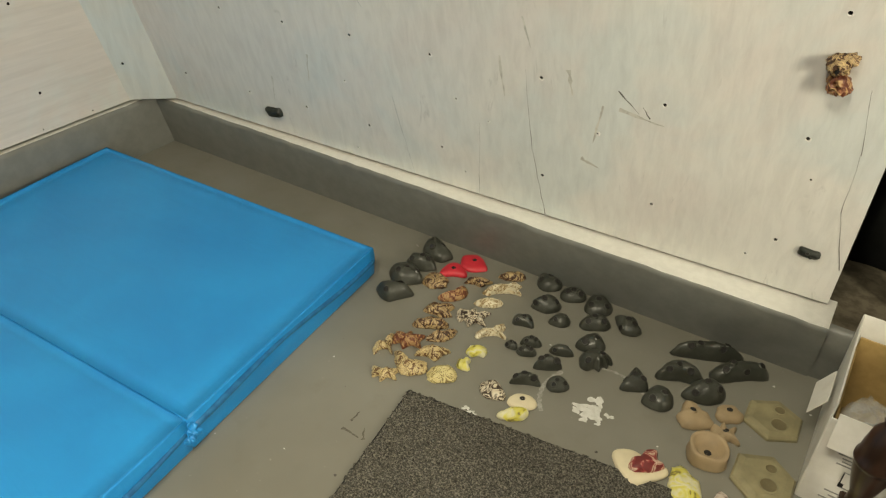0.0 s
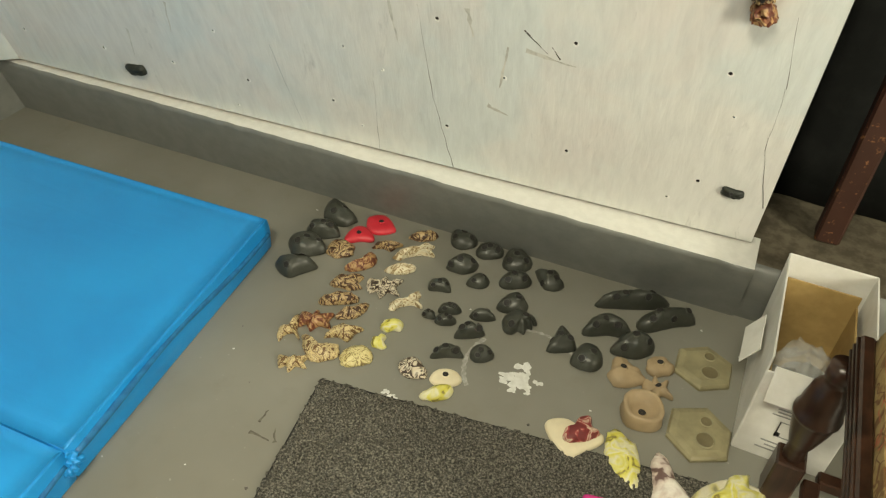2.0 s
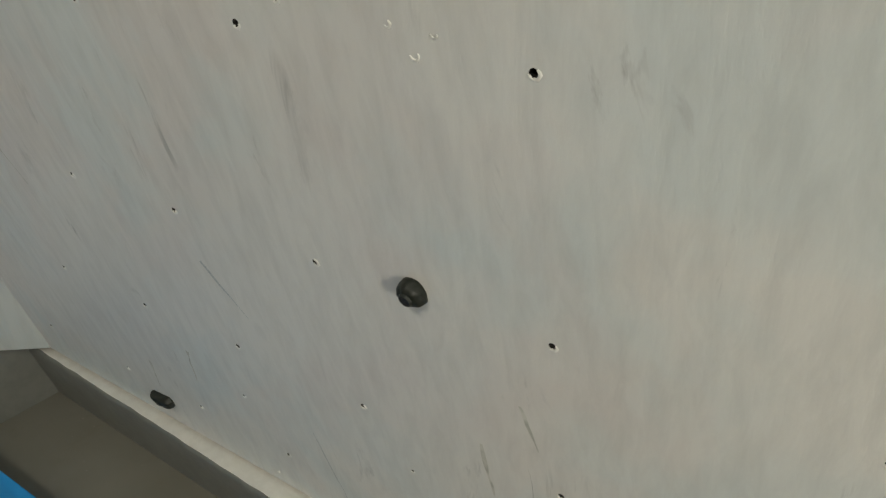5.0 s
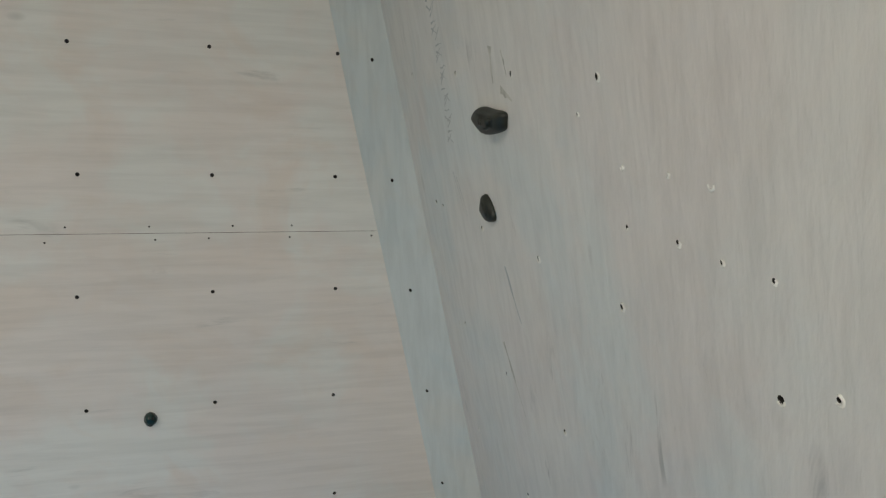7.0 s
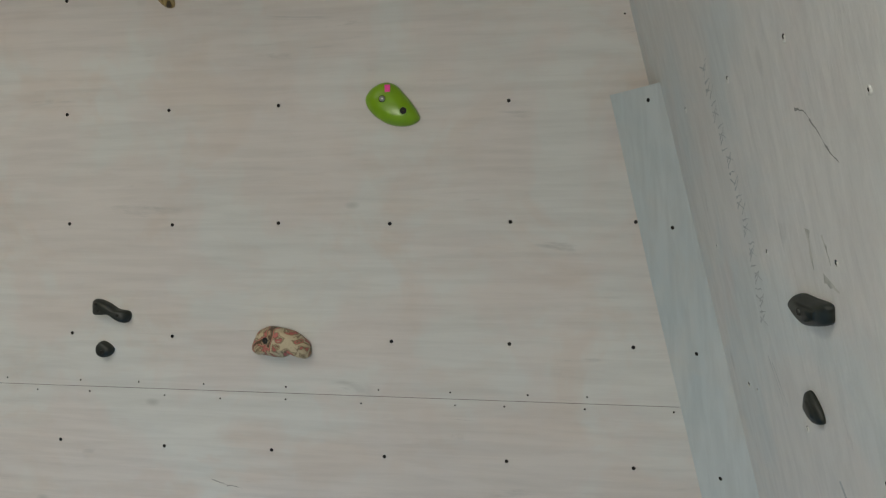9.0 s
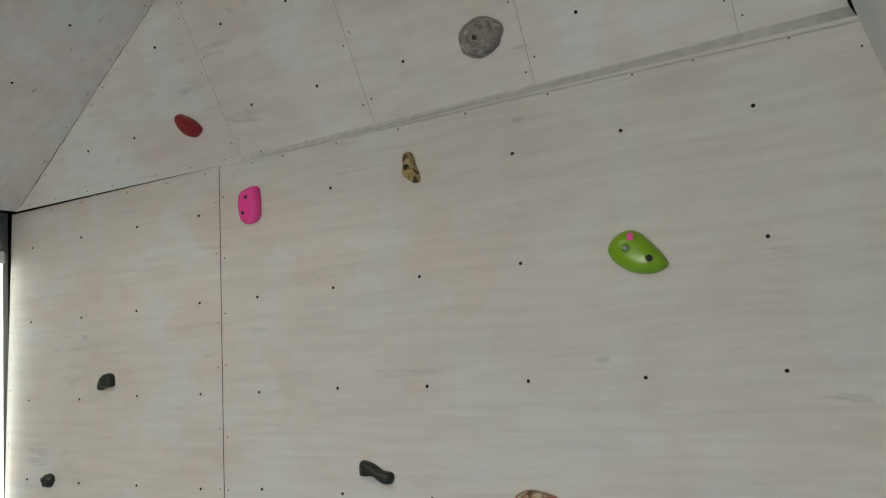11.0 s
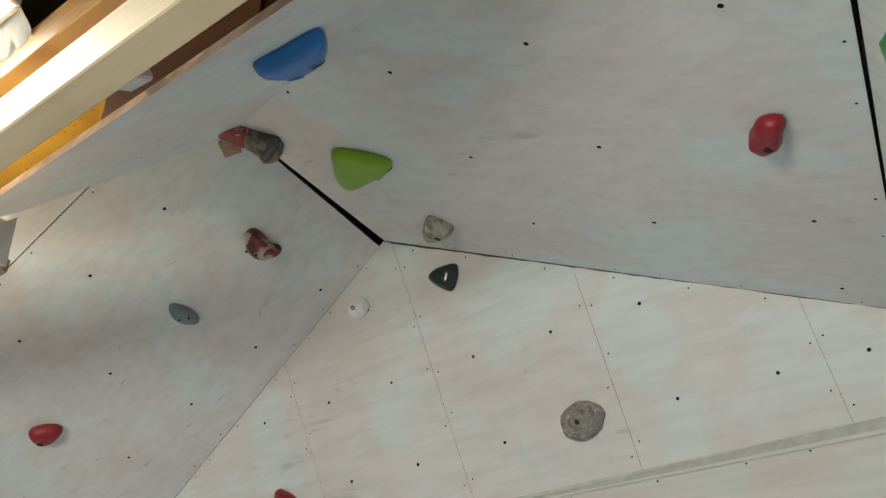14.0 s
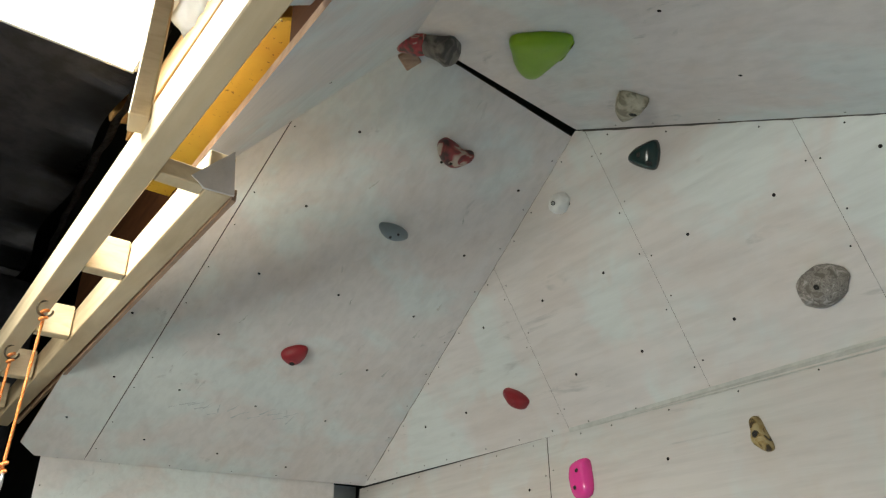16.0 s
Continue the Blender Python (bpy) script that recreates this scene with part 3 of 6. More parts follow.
tagged(part("trim", bm, TRIM_GREY), "grey painted wedge trim along the kink", kind="structure")

# corner filler strip
ST = [Vector((0.026, 0.300, 0.216)), Vector((0.166, 0.426, 0.214)), Vector((0.250, 0.052, 1.834)), Vector((-0.004, -0.056, 1.834))]
nS = (ST[1] - ST[0]).cross(ST[3] - ST[0])
nS = nS if nS.x > 0 else -nS
S_ = Plane(nS, nS.dot(ST[0]))
board("corner_strip", S_, [S_.on(p) for p in ST], [S_.to2(S_.on((0.055 + 0.012 * k, 0.315 - 0.0665 * k, 0.365 + 0.287 * k))) for k in range(6)],
      (PLY_STRIP, PLY_EDGE, SHADE_AND_BLACK), "pale blue grey painted corner filler board", thick=0.012, r=0.005)

# the far wall below the overhang
nG = Vector((1.24, -0.435, 0)).cross(Vector((0, 0, 1)))
nG = -nG if nG.y < 0 else nG
GW = Plane(nG, nG.dot(Vector((0.02, -3.06, 2.0))))
gp = [GW.on((0.12, -3.10, LOW_Z)), GW.on((1.22, -3.47, LOW_Z)), GW.on((1.22, -3.47, 2.385)), GW.on((0.12, -3.10, 2.312))]
climbing_board("wall_south", GW, gp, lattice(GW, gp, (0.32, -3.16, 2.05), (0.283, -0.1, 0), (0, 0, 0.3), 0.05, seed=8), MATS_C, "pale washed plywood wall below the overhang", seed=9)

# infill behind the upright tube
tagged(part("corner_infill", box_bm(0.24, 0.018, 2.1, (0.06, -3.215, 1.262)), PLY_C), "pale washed plywood infill behind the tube lamp", kind="structure")

# cracks and scratches in the long wall, as thin sunk-looking slivers
SEAM_GREY = speckled("grey_joint", (0.16, 0.15, 0.13), (0.26, 0.25, 0.23), 300, 0.8)
CRACK = speckled("dark_crack", (0.05, 0.045, 0.04), (0.12, 0.11, 0.10), 300, 0.8)
PENCIL = speckled("pencil_mark", (0.42, 0.45, 0.45), (0.53, 0.55, 0.55), 300, 0.8)


def sliver(plane, p, q, width, parent, mat, name="crack", seed=0):
    """A thin uneven dark line from p to q on a board."""
    rnd = random.Random(seed)
    a, b = Vector(plane.to2(plane.on(p))), Vector(plane.to2(plane.on(q)))
    n = Vector((-(b - a).y, (b - a).x)).normalized()
    bm = bmesh.new()
    last = None
    steps = max(5, int((b - a).length / 0.03))
    for i in range(steps + 1):
        c = a.lerp(b, i / steps) + n * rnd.uniform(-0.0015, 0.0015)
        w = width * (0.35 + rnd.random()) * (1 - 0.75 * (i / steps))
        pair = [bm.verts.new(plane.to3(*(c + n * w / 2), 0.0006)), bm.verts.new(plane.to3(*(c - n * w / 2), 0.0006))]
        if last:
            bm.faces.new((last[0], last[1], pair[1], pair[0]))
        last = pair
    return part(name, bm, mat, parent)


sliver(C, P1.lerp(CAR, 0.02), CAR, 0.007, ceil_b, CRACK, seed=39)
sliver(C, P2.lerp(P1, 0.02) + Vector((0, 0.004, 0)), P1.lerp(P2, 0.02) + Vector((0, 0.004, 0)), 0.0055, south_b, SEAM_GREY, "joint", seed=38)
for k, (p, q, w) in enumerate((((1.674, 0.5, 0.216), (1.640, 0.4, 0.43), 0.0022), ((1.640, 0.4, 0.43), (1.625, 0.4, 0.69), 0.0014), ((1.458, 0.5, 0.218), (1.481, 0.45, 0.48), 0.0014), ((2.424, 0.5, 0.328), (2.388, 0.4, 0.477), 0.0022),
                               ((2.388, 0.4, 0.477), (2.382, 0.4, 0.643), 0.0016), ((2.382, 0.4, 0.643), (2.356, 0.4, 0.80), 0.0016), ((1.864, 0.4, 0.671), (1.918, 0.4, 0.622), 0.004), ((1.945, 0.4, 0.612), (1.925, 0.4, 0.640), 0.005))):
    sliver(A, p, q, w, wall_a, CRACK, seed=40 + k)
SCRATCH = speckled("grey_scratch", (0.20, 0.20, 0.19), (0.30, 0.30, 0.28), 300, 0.8)
arc = ((0.820, 1.684), (0.846, 1.676), (0.858, 1.666), (0.884, 1.630), (0.911, 1.605))
for k, ((x0, z0), (x1, z1)) in enumerate(zip(arc, arc[1:])):
    sliver(A, (x0, 0.1, z0), (x1, 0.1, z1), 0.004 if k != 1 else 0.002, wall_a, SCRATCH, "scratch", seed=55 + k)
for k, (p, q, w) in enumerate((((0.46, 0.2, 1.31), (0.49, 0.2, 1.225), 0.003), ((0.475, 0.2, 1.30), (0.51, 0.2, 1.225), 0.003), ((1.194, 0.4, 0.488), (1.229, 0.5, 0.214), 0.003),
                               ((0.68, 0.15, 1.15), (0.72, 0.15, 1.05), 0.012), ((1.10, 0.15, 0.80), (1.16, 0.15, 0.70), 0.006))):
    sliver(A, p, q, w, wall_a, PENCIL, "pencil_mark", seed=60 + k)
for k, (y0, z0, y1, z1) in enumerate(((-1.087, 0.852, -1.045, 0.837), (-1.045, 0.837, -1.002, 0.833))):
    sliver(B, (0, y0, z0), (0, y1, z1), 0.003, wall_a, SCRATCH, "scratch", seed=66 + k)
SMUDGE = speckled("grey_smudge", (0.42, 0.42, 0.38), (0.62, 0.61, 0.56), 40, 0.8)
for k, (p, q, w) in enumerate((((1.555, 0.4, 0.70), (1.565, 0.4, 0.58), 0.010), ((1.83, 0.4, 0.62), (1.81, 0.4, 0.50), 0.012), ((1.87, 0.4, 0.62), (1.98, 0.4, 0.60), 0.012), ((1.78, 0.4, 0.44), (1.83, 0.4, 0.42), 0.012), ((0.72, 0.4, 0.44), (0.70, 0.4, 0.34), 0.010),
                               ((0.90, 0.4, 0.56), (0.88, 0.4, 0.46), 0.008), ((1.74, 0.4, 0.70), (1.75, 0.4, 0.63), 0.014), ((1.62, 0.4, 0.82), (1.64, 0.4, 0.74), 0.008), ((0.60, 0.2, 0.98), (0.66, 0.2, 0.84), 0.012), ((0.815, 0.15, 1.53), (0.822, 0.15, 1.49), 0.010), ((0.770, 0.15, 1.537), (0.762, 0.15, 1.48), 0.014), ((0.79, 0.15, 1.47), (0.83, 0.15, 1.455), 0.012))):
    sliver(A, p, q, w, wall_a, SMUDGE, "smudge", seed=140 + k)
for k in range(46):
    z = 1.36 + 0.0104 * k
    x = 0.462 + 0.02 * math.sin(k * 0.1) + 0.004 * (k % 5)
    sliver(A, (x, 0.15, z), (x + 0.035, 0.15, z + (0.018, -0.010, 0.004, 0.022)[k % 4]), 0.0042, wall_a, PENCIL, "pencil_mark", seed=80 + k)

rndD = random.Random(9)
for k in range(16):
    t = k / 15
    p = Vector((0.90, -3.03, 2.5)).lerp(Vector((0.47, -2.885, 2.48)), t) + Vector((0, rndD.uniform(-0.03, 0.03), 0))
    sliver(D, p, p + Vector((rndD.uniform(-0.05, 0.02), rndD.uniform(0.02, 0.07), 0)), 0.006, south_b, PENCIL, "faded_mark", seed=200 + k)
for k in range(9):
    p = Vector((rndD.uniform(0.2, 1.0), rndD.uniform(-2.7, -1.8), 2.8))
    sliver(D, p, p + Vector((rndD.uniform(-0.02, 0.02), rndD.uniform(0.03, 0.06), 0)), 0.008, south_b, SMUDGE, "smudge", seed=230 + k)


# ---- floor, kerb and shell of the room ----
floor = tagged(part("floor", box_bm(8, 8.6, 0.2, (3.2, -3.1, -0.1)), FLOOR), "worn grey painted concrete floor", kind="structure")


def kerb(name, pts, label, mats, n=60, seed=1):
    """A kerb with an uneven hand-painted front: foot, top and back at each end."""
    rnd = random.Random(seed)
    bm = bmesh.new()
    (f0, t0, b0), (f1, t1, b1) = [[Vector(p) for p in e] for e in pts]
    last = None
    for i in range(n + 1):
        t = i / n
        f, tp, b = f0.lerp(f1, t), t0.lerp(t1, t), b0.lerp(b1, t)
        w = Vector((rnd.uniform(-1, 1), rnd.uniform(-1, 1), rnd.uniform(-1, 1))) * 0.0025
        lip = tp.lerp(b, 0.03) + Vector((0, 0, 0.004)) + w * 0.5
        ring = [bm.verts.new(p) for p in (f, f.lerp(tp, 0.5) + w, f.lerp(tp, 0.93) + w, lip, b, Vector((b.x, b.y, 0)))]
        if last:
            for k in range(5):
                face = bm.faces.new((last[k], last[k + 1], ring[k + 1], ring[k]))
                face.material_index = 1 if k == 3 else 0
                face.smooth = k < 3
        last = ring
    bmesh.ops.recalc_face_normals(bm, faces=bm.faces)
    return tagged(part(name, bm, mats), label, kind="structure")


kerb("kerb_north", (((0.02, 0.445, 0), (0.02, 0.402, 0.200), (0.02, 0.60, 0.206)), ((2.45, 0.512, 0), (2.45, 0.452, 0.200), (2.45, 0.575, 0.206))), "grey painted concrete kerb with a white ledge", (KERB, KERB_WHITE))
kerb("kerb_east", (((2.36, 0.516, 0), (2.36, 0.458, 0.197), (2.36, 1.3, 0.200)), ((6.2, 0.56, 0), (6.2, 0.52, 0.200), (6.2, 1.3, 0.204))), "grey concrete kerb with a bare sandy ledge", (KERB, LEDGE), seed=2)
kerb("kerb_west", (((0.065, -3.2, 0), (0.062, -3.2, 0.201), (-0.2, -3.2, 0.205)), ((0.065, 0.45, 0), (0.062, 0.45, 0.201), (-0.2, 0.45, 0.205))), "grey painted concrete kerb below the climbing wall", (KERB, KERB_WHITE), seed=3)
for nm, s, at in (("shell_north", (9, 0.1, 4), (3, 1.35, 2)), ("shell_south", (9, 0.1, 4), (3, -5.6, 2)), ("shell_east", (0.1, 8, 4), (6.2, -2, 2)), ("shell_west", (0.1, 8, 4), (-0.6, -2, 2))):
    tagged(part(nm, box_bm(*s, at), BLACK), "dark sheeting that lines the room", kind="structure")
tagged(part("ceiling", box_bm(9, 8, 0.1, (3, -2, 3.85)), BLACK), "dark roof lining", kind="structure")


def sheet(name, fn, nu, nv, mat, label, thick=0.003):
    """A hanging or stretched sheet with soft folds, from fn(u, v)."""
    bm = bmesh.new()
    g = [[bm.verts.new(fn(i / nu, j / nv)) for j in range(nv + 1)] for i in range(nu + 1)]
    for i in range(nu):
        for j in range(nv):
            bm.faces.new((g[i][j], g[i + 1][j], g[i + 1][j + 1], g[i][j + 1])).smooth = True
    bmesh.ops.solidify(bm, geom=bm.faces[:], thickness=thick)
    return tagged(part(name, bm, mat), label, kind="structure")


def fold(u, v, k, amp):
    return amp * (math.sin(u * k) + 0.6 * math.sin(u * k * 2.3 + 1 + 2 * v) + 1.4 * noise.noise((u * 9, v * 5, k)))


sheet("backdrop_sheet", lambda u, v: Vector((2.44 + 3.6 * u, 0.78 + fold(u, v, 40, 0.012), 0.206 + 3.1 * v)), 120, 24, BLACK, "black plastic sheeting hung behind the post")
sheet("ceiling_sheet", lambda u, v: Vector((1.40 + 4.7 * u + (0.02 * math.sin(v * 37) if u == 0 else 0), -5.5 + 5.3 * v, 3.33 + fold(v, u, 30, 0.006))), 24, 120, ROOF_BLACK, "black plastic sheeting stretched below the roof")
sheet("far_sheet", lambda u, v: Vector((1.26 + 4.9 * u, -4.1 + fold(u, v, 50, 0.015), 0.0 + 3.32 * v)), 120, 20, ROOF_BLACK, "black plastic sheeting hung across the far side")
sheet("sheet_hem", lambda u, v: Vector((1.375 + 0.03 * v + 0.004 * math.sin(u * 47) - 0.09 * u * u, -2.18 - 1.9 * u, 3.315 - 0.02 * v + 0.003 * math.sin(u * 90))), 90, 4, BLACK_WEAVE, "ruffled grey hem of the black sheeting")

# white paint splashes on the floor
SCUFF = speckled("dark_floor_scuff", (0.07, 0.06, 0.045), (0.15, 0.14, 0.11), 120, 0.7)
PAINT = speckled("spilt_white_paint", (0.62, 0.62, 0.58), (0.74, 0.74, 0.71), 60, 0.5)
FAINT_PAINT = speckled("worn_white_paint", (0.27, 0.265, 0.23), (0.40, 0.39, 0.36), 90, 0.5)


def splash(cx, cy, r, seed, aspect=1.0):
    rnd = random.Random(seed)
    bm = bmesh.new()
    for k in range(16):
        a, d = rnd.uniform(0, 6.28), r * rnd.random() ** 0.7
        x, y, s = cx + d * math.cos(a), cy + d * math.sin(a) * aspect, r * rnd.uniform(0.16, 0.42)
        ph = [rnd.uniform(0, 6.28) for _ in range(3)]
        vs = []
        for i in range(18):
            t = i / 18 * 6.283
            q = s * (1 + 0.35 * math.sin(2 * t + ph[0]) + 0.25 * math.sin(3 * t + ph[1]) + 0.2 * math.sin(5 * t + ph[2]))
            vs.append(bm.verts.new((x + q * math.cos(t), y + q * math.sin(t) * 0.8, 0.0008 + 0.00006 * k)))
        bm.faces.new(vs)
    return part("paint_splash", bm, PAINT, floor)


splash(2.045, 0.088, 0.042, 3)
splash(1.80, -0.095, 0.022, 4)
for k, (x0, y0, rr, a0, a1, w) in enumerate(((2.03, 0.10, 0.125, 2.6, 3.9, 0.007), (2.04, 0.11, 0.13, 0.5, 1.9, 0.005))):
    bm = bmesh.new()
    last = None
    for i in range(19):
        t = a0 + (a1 - a0) * i / 18
        ww = w * (0.5 + 0.5 * math.sin(i * 1.7) ** 2)
        pr = [bm.verts.new((x0 + (rr + s * ww) * math.cos(t), y0 + (rr + s * ww) * math.sin(t), 0.0007)) for s in (-1, 1)]
        if last:
            bm.faces.new((last[0], last[1], pr[1], pr[0]))
        last = pr
    part("paint_ring", bm, FAINT_PAINT, floor)
# dark scuffs on the floor
for k, (x, y, dx, dy) in enumerate(((1.577, -0.301, 0.05, 0.0), (1.640, -0.301, -0.02, 0.03), (1.580, -0.273, 0.0, 0.035), (1.27, -0.42, 0.02, 0.01), (2.16, 0.30, 0.01, 0.004))):
    sliver(level(0.0), (x, y, 0), (x + dx, y + dy, 0), 0.008, floor, SCUFF, "floor_scuff", seed=260 + k)
rnd = random.Random(77)
for k in range(46):
    x, y, r = rnd.uniform(1.25, 2.6), rnd.uniform(-0.5, 0.45), rnd.uniform(0.0012, 0.004)
    bm = bmesh.new()
    bm.faces.new([bm.verts.new((x + r * (1 + 0.4 * math.sin(3 * t + k)) * math.cos(t), y + r * math.sin(t), 0.0006)) for t in [i * 0.785 for i in range(8)]])
    part("paint_fleck", bm, PAINT if k % 3 else CRACK, floor)


# ---- timber framing above the lip ----
def timber_piece(name, p, q, w, h, mat, label, category="timber", bevel=0.003, roll=0.0):
    """A squared timber from p to q, w wide and h deep."""
    p, q = Vector(p), Vector(q)
    d = q - p
    m = look(p + d / 2, q, roll)
    ob = part(name, box_bm(w, h, d.length, bevel=bevel, m=m), mat)
    return tagged(ob, label, category)


timber_piece("roof_beam", (1.481, 0.9, 2.636), (1.481, -4.0, 2.636), 0.054, 0.105, PINE, "long pale pine beam that carries the framing")
timber_piece("frame_stud", (1.523, -1.545, 2.645), (1.500, -1.632, 3.31), 0.040, 0.056, PINE, "pale pine stud fixed to the long beam")
for y, tall in ((-1.615, 0.044), (-2.155, 0.104), (-2.705, 0.104), (-3.22, 0.104), (-3.7, 0.104)):
    timber_piece("noggin", (1.453, y, 2.585 + tall / 2), (1.354, y, 2.585 + tall / 2), 0.040, tall, PINE, "short pale pine block between the beam and the rail", "timber block", roll=0)
# rail parallel to the beam, with a strip of plywood on its far side
timber_piece("edge_rail", (1.323, -1.60, 2.637), (1.312, -4.0, 2.637), 0.060, 0.106, PINE, "pale pine rail along the free edge of the overhang")
timber_piece("plywood_strip", (1.288, -1.60, 2.592), (1.262, -3.9, 2.592), 0.012, 0.030, PLY_EDGE, "thin raw plywood strip beside the pine rail", "strip", bevel=0.001)
timber_piece("rafter", (1.34, -2.4, 3.24), (1.34, 0.6, 3.18), 0.06, 0.13, PINE_WARM, "orange pine rafter under the roof", "rafter")
timber_piece("rafter", (1.10, -2.9, 3.40), (1.10, 0.6, 3.22), 0.06, 0.13, PINE_WARM, "orange pine rafter under the roof", "rafter")
timber_piece("cross_rafter", (0.4, -1.33, 3.42), (1.9, -1.33, 3.27), 0.045, 0.10, PINE_WARM, "orange pine cross rafter under the roof", "rafter")
timber_piece("cross_rafter", (0.4, -2.5, 3.55), (1.42, -2.5, 3.36), 0.045, 0.10, PINE_WARM, "orange pine cross rafter under the roof", "rafter")
BROWN_PLY = timber("brown_ply", (0.07, 0.027, 0.009), (0.04, 0.015, 0.006), (8, 1.5, 8), 0.95)
BROWN_PLY.node_tree.nodes["Principled BSDF"].inputs["Specular IOR Level"].default_value = 0.1


def upright_sheet(name, x, corners, mat, label, thick=0.012):
    """A thin upright sheet facing the beam, from its corners in y and z."""
    bm = bmesh.new()
    a = [bm.verts.new((x, y, z)) for y, z in corners]
    b = [bm.verts.new((x - thick, y, z)) for y, z in corners]
    bm.faces.new(a)
    bm.faces.new(b[::-1])
    for i in range(len(a)):
        bm.faces.new((a[i - 1], b[i - 1], b[i], a[i]))
    bmesh.ops.recalc_face_normals(bm, faces=bm.faces)
    return tagged(part(name, bm, mat), label, "board")


bm = bmesh.new()
low = [bm.verts.new((x, y, 3.05)) for x, y in ((1.12, -2.45), (1.36, -2.45), (1.36, -2.0), (1.32, -1.70), (1.26, -1.50), (1.12, -1.40))]
high = [bm.verts.new(v.co + Vector((0, 0, 0.01))) for v in low]
bm.faces.new(low[::-1])
bm.faces.new(high)
for i in range(len(low)):
    bm.faces.new((low[i - 1], low[i], high[i], high[i - 1]))
bmesh.ops.recalc_face_normals(bm, faces=bm.faces)
tagged(part("printed_sheet", bm, OSB), "yellow sheet with dark print laid above the lip board", "board")
upright_sheet("lining_board", 1.245, [(-1.48, 2.93), (-0.98, 2.86), (-0.98, 3.32), (-1.48, 3.32)], BROWN_PLY, "brown plywood lining behind the lip board")
upright_sheet("lining_board", 1.19, [(-3.62, 2.36), (-2.13, 3.06), (-2.13, 3.32), (-3.62, 3.32)], BROWN_PLY, "brown plywood lining behind the framing")
# painted plate on the near end of the rail
bm = bmesh.new()
plate = [(1.300, 2.700), (1.290, 2.586), (1.358, 2.582), (1.388, 2.603)]
front = [bm.verts.new((x, -1.592, z)) for x, z in plate]
back = [bm.verts.new((x, -1.598, z)) for x, z in plate]
bm.faces.new(front)
bm.faces.new(back[::-1])
for i in range(4):
    bm.faces.new((front[i - 1], back[i - 1], back[i], front[i]))
bmesh.ops.recalc_face_normals(bm, faces=bm.faces)
tagged(part("end_plate", bm, PLY_C), "pale painted plate on the end of the pine rail", "plate")
ob = part("offcut", box_bm(0.075, 0.06, 0.035, m=pose(1.395, -1.125, 2.745, 0, 35, 4), bevel=0.004), PLY_C)
tagged(ob, "white painted offcut wedged beside the beam", "offcut")
timber_piece("red_post", (2.592, 0.655, 0.204), (2.592, 0.655, 3.3), 0.056, 0.056, RED_POST, "flaking red brown painted post on the ledge", "post", bevel=0.006)


# ---- lamps ----
def cylinder_bm(r, h, at=(0, 0, 0), seg=20, r2=None, m=None):
    bm = bmesh.new()
    bmesh.ops.create_cone(bm, cap_ends=True, segments=seg, radius1=r, radius2=r if r2 is None else r2, depth=h)
    bmesh.ops.translate(bm, vec=at, verts=bm.verts)
    if m is not None:
        bmesh.ops.transform(bm, matrix=m, verts=bm.verts)
    return bm


def empty(name, m, label, category, group=""):
    ob = new(name)
    ob.matrix_world = m
    return tagged(ob, label, category, group)


WHITE_METAL = speckled("white_enamel", (0.62, 0.62, 0.6), (0.7, 0.7, 0.68), 40, 0.35, 0.1)


def tube_lamp(m, label):
    lamp = empty("tube_lamp", m, label, "tube lamp")
    part("housing", box_bm(0.05, 0.03, 1.42, (0, -0.035, 0.0), 0.004), WHITE_METAL, lamp)
    part("tube", cylinder_bm(0.036, 1.2, (0, 0, -0.02), 24), TUBE_GLOW, lamp, "glowing white diffuser tube", True)
    for z in (-0.645, 0.605):
        part("end_cap", box_bm(0.075, 0.07, 0.05, (0, 0, z), 0.006), WHITE_METAL, lamp)
    for z in (0.66, -0.69):
        part("bracket", box_bm(0.055, 0.05, 0.03, (0, -0.005, z), 0.004), WHITE_METAL, lamp)
    return lamp


tube_lamp(pose(0.052, -3.125, 1.50, 0, 0, -12), "upright lit fluorescent tube in the corner of the boards")
# post added out of view, only to carry the fill panel
timber_piece("fill_post", (5.058, -1.27, 0.0), (5.058, -1.27, 3.3), 0.09, 0.07, PINE, "pale pine post added out of view to carry a fill panel", "post")


def light_panel(m, label):
    ob = empty("light_panel", m, label, "light panel")
    part("diffuser", box_bm(1.18, 0.535, 0.012, (0, 0, -0.008), 0.002), PANEL_GLOW, ob, "glowing white diffuser")
    part("tray", box_bm(1.18, 0.53, 0.006, (0, 0, 0.012), 0.001), WHITE_METAL, ob)
    for sx, sy, at in ((1.19, 0.012, (0, 0.272, 0)), (1.19, 0.012, (0, -0.272, 0)), (0.012, 0.53, (0.594, 0, 0)), (0.012, 0.53, (-0.594, 0, 0))):
        part("rim", box_bm(sx, sy, 0.03, at, 0.002), WHITE_METAL, ob)
    return ob


# made-up panel, a body for the fill light across the room
light_panel(look((5.0, -1.258, 1.45), (0.5, -0.4, 1.45)) @ pose(0, 0, 0, 0, 0, 90), "upright lit white panel added out of view as a fill light")
panel = light_panel(pose(2.02, -1.935, 3.31), "large lit white ceiling light panel")
bm = bmesh.new()
grid = [[bm.verts.new((-0.598 - 0.012 * v - 0.010 * noise.noise((u * 5, v * 0.9, 3)), 0.27 - 0.021 * u, -0.006 - 0.011 * v * (1.3 + noise.noise((u * 0.7, 9, 1))) + 0.012 * noise.noise((u * 0.9, v * 1.1, 7)))) for v in range(6)] for u in range(13)]
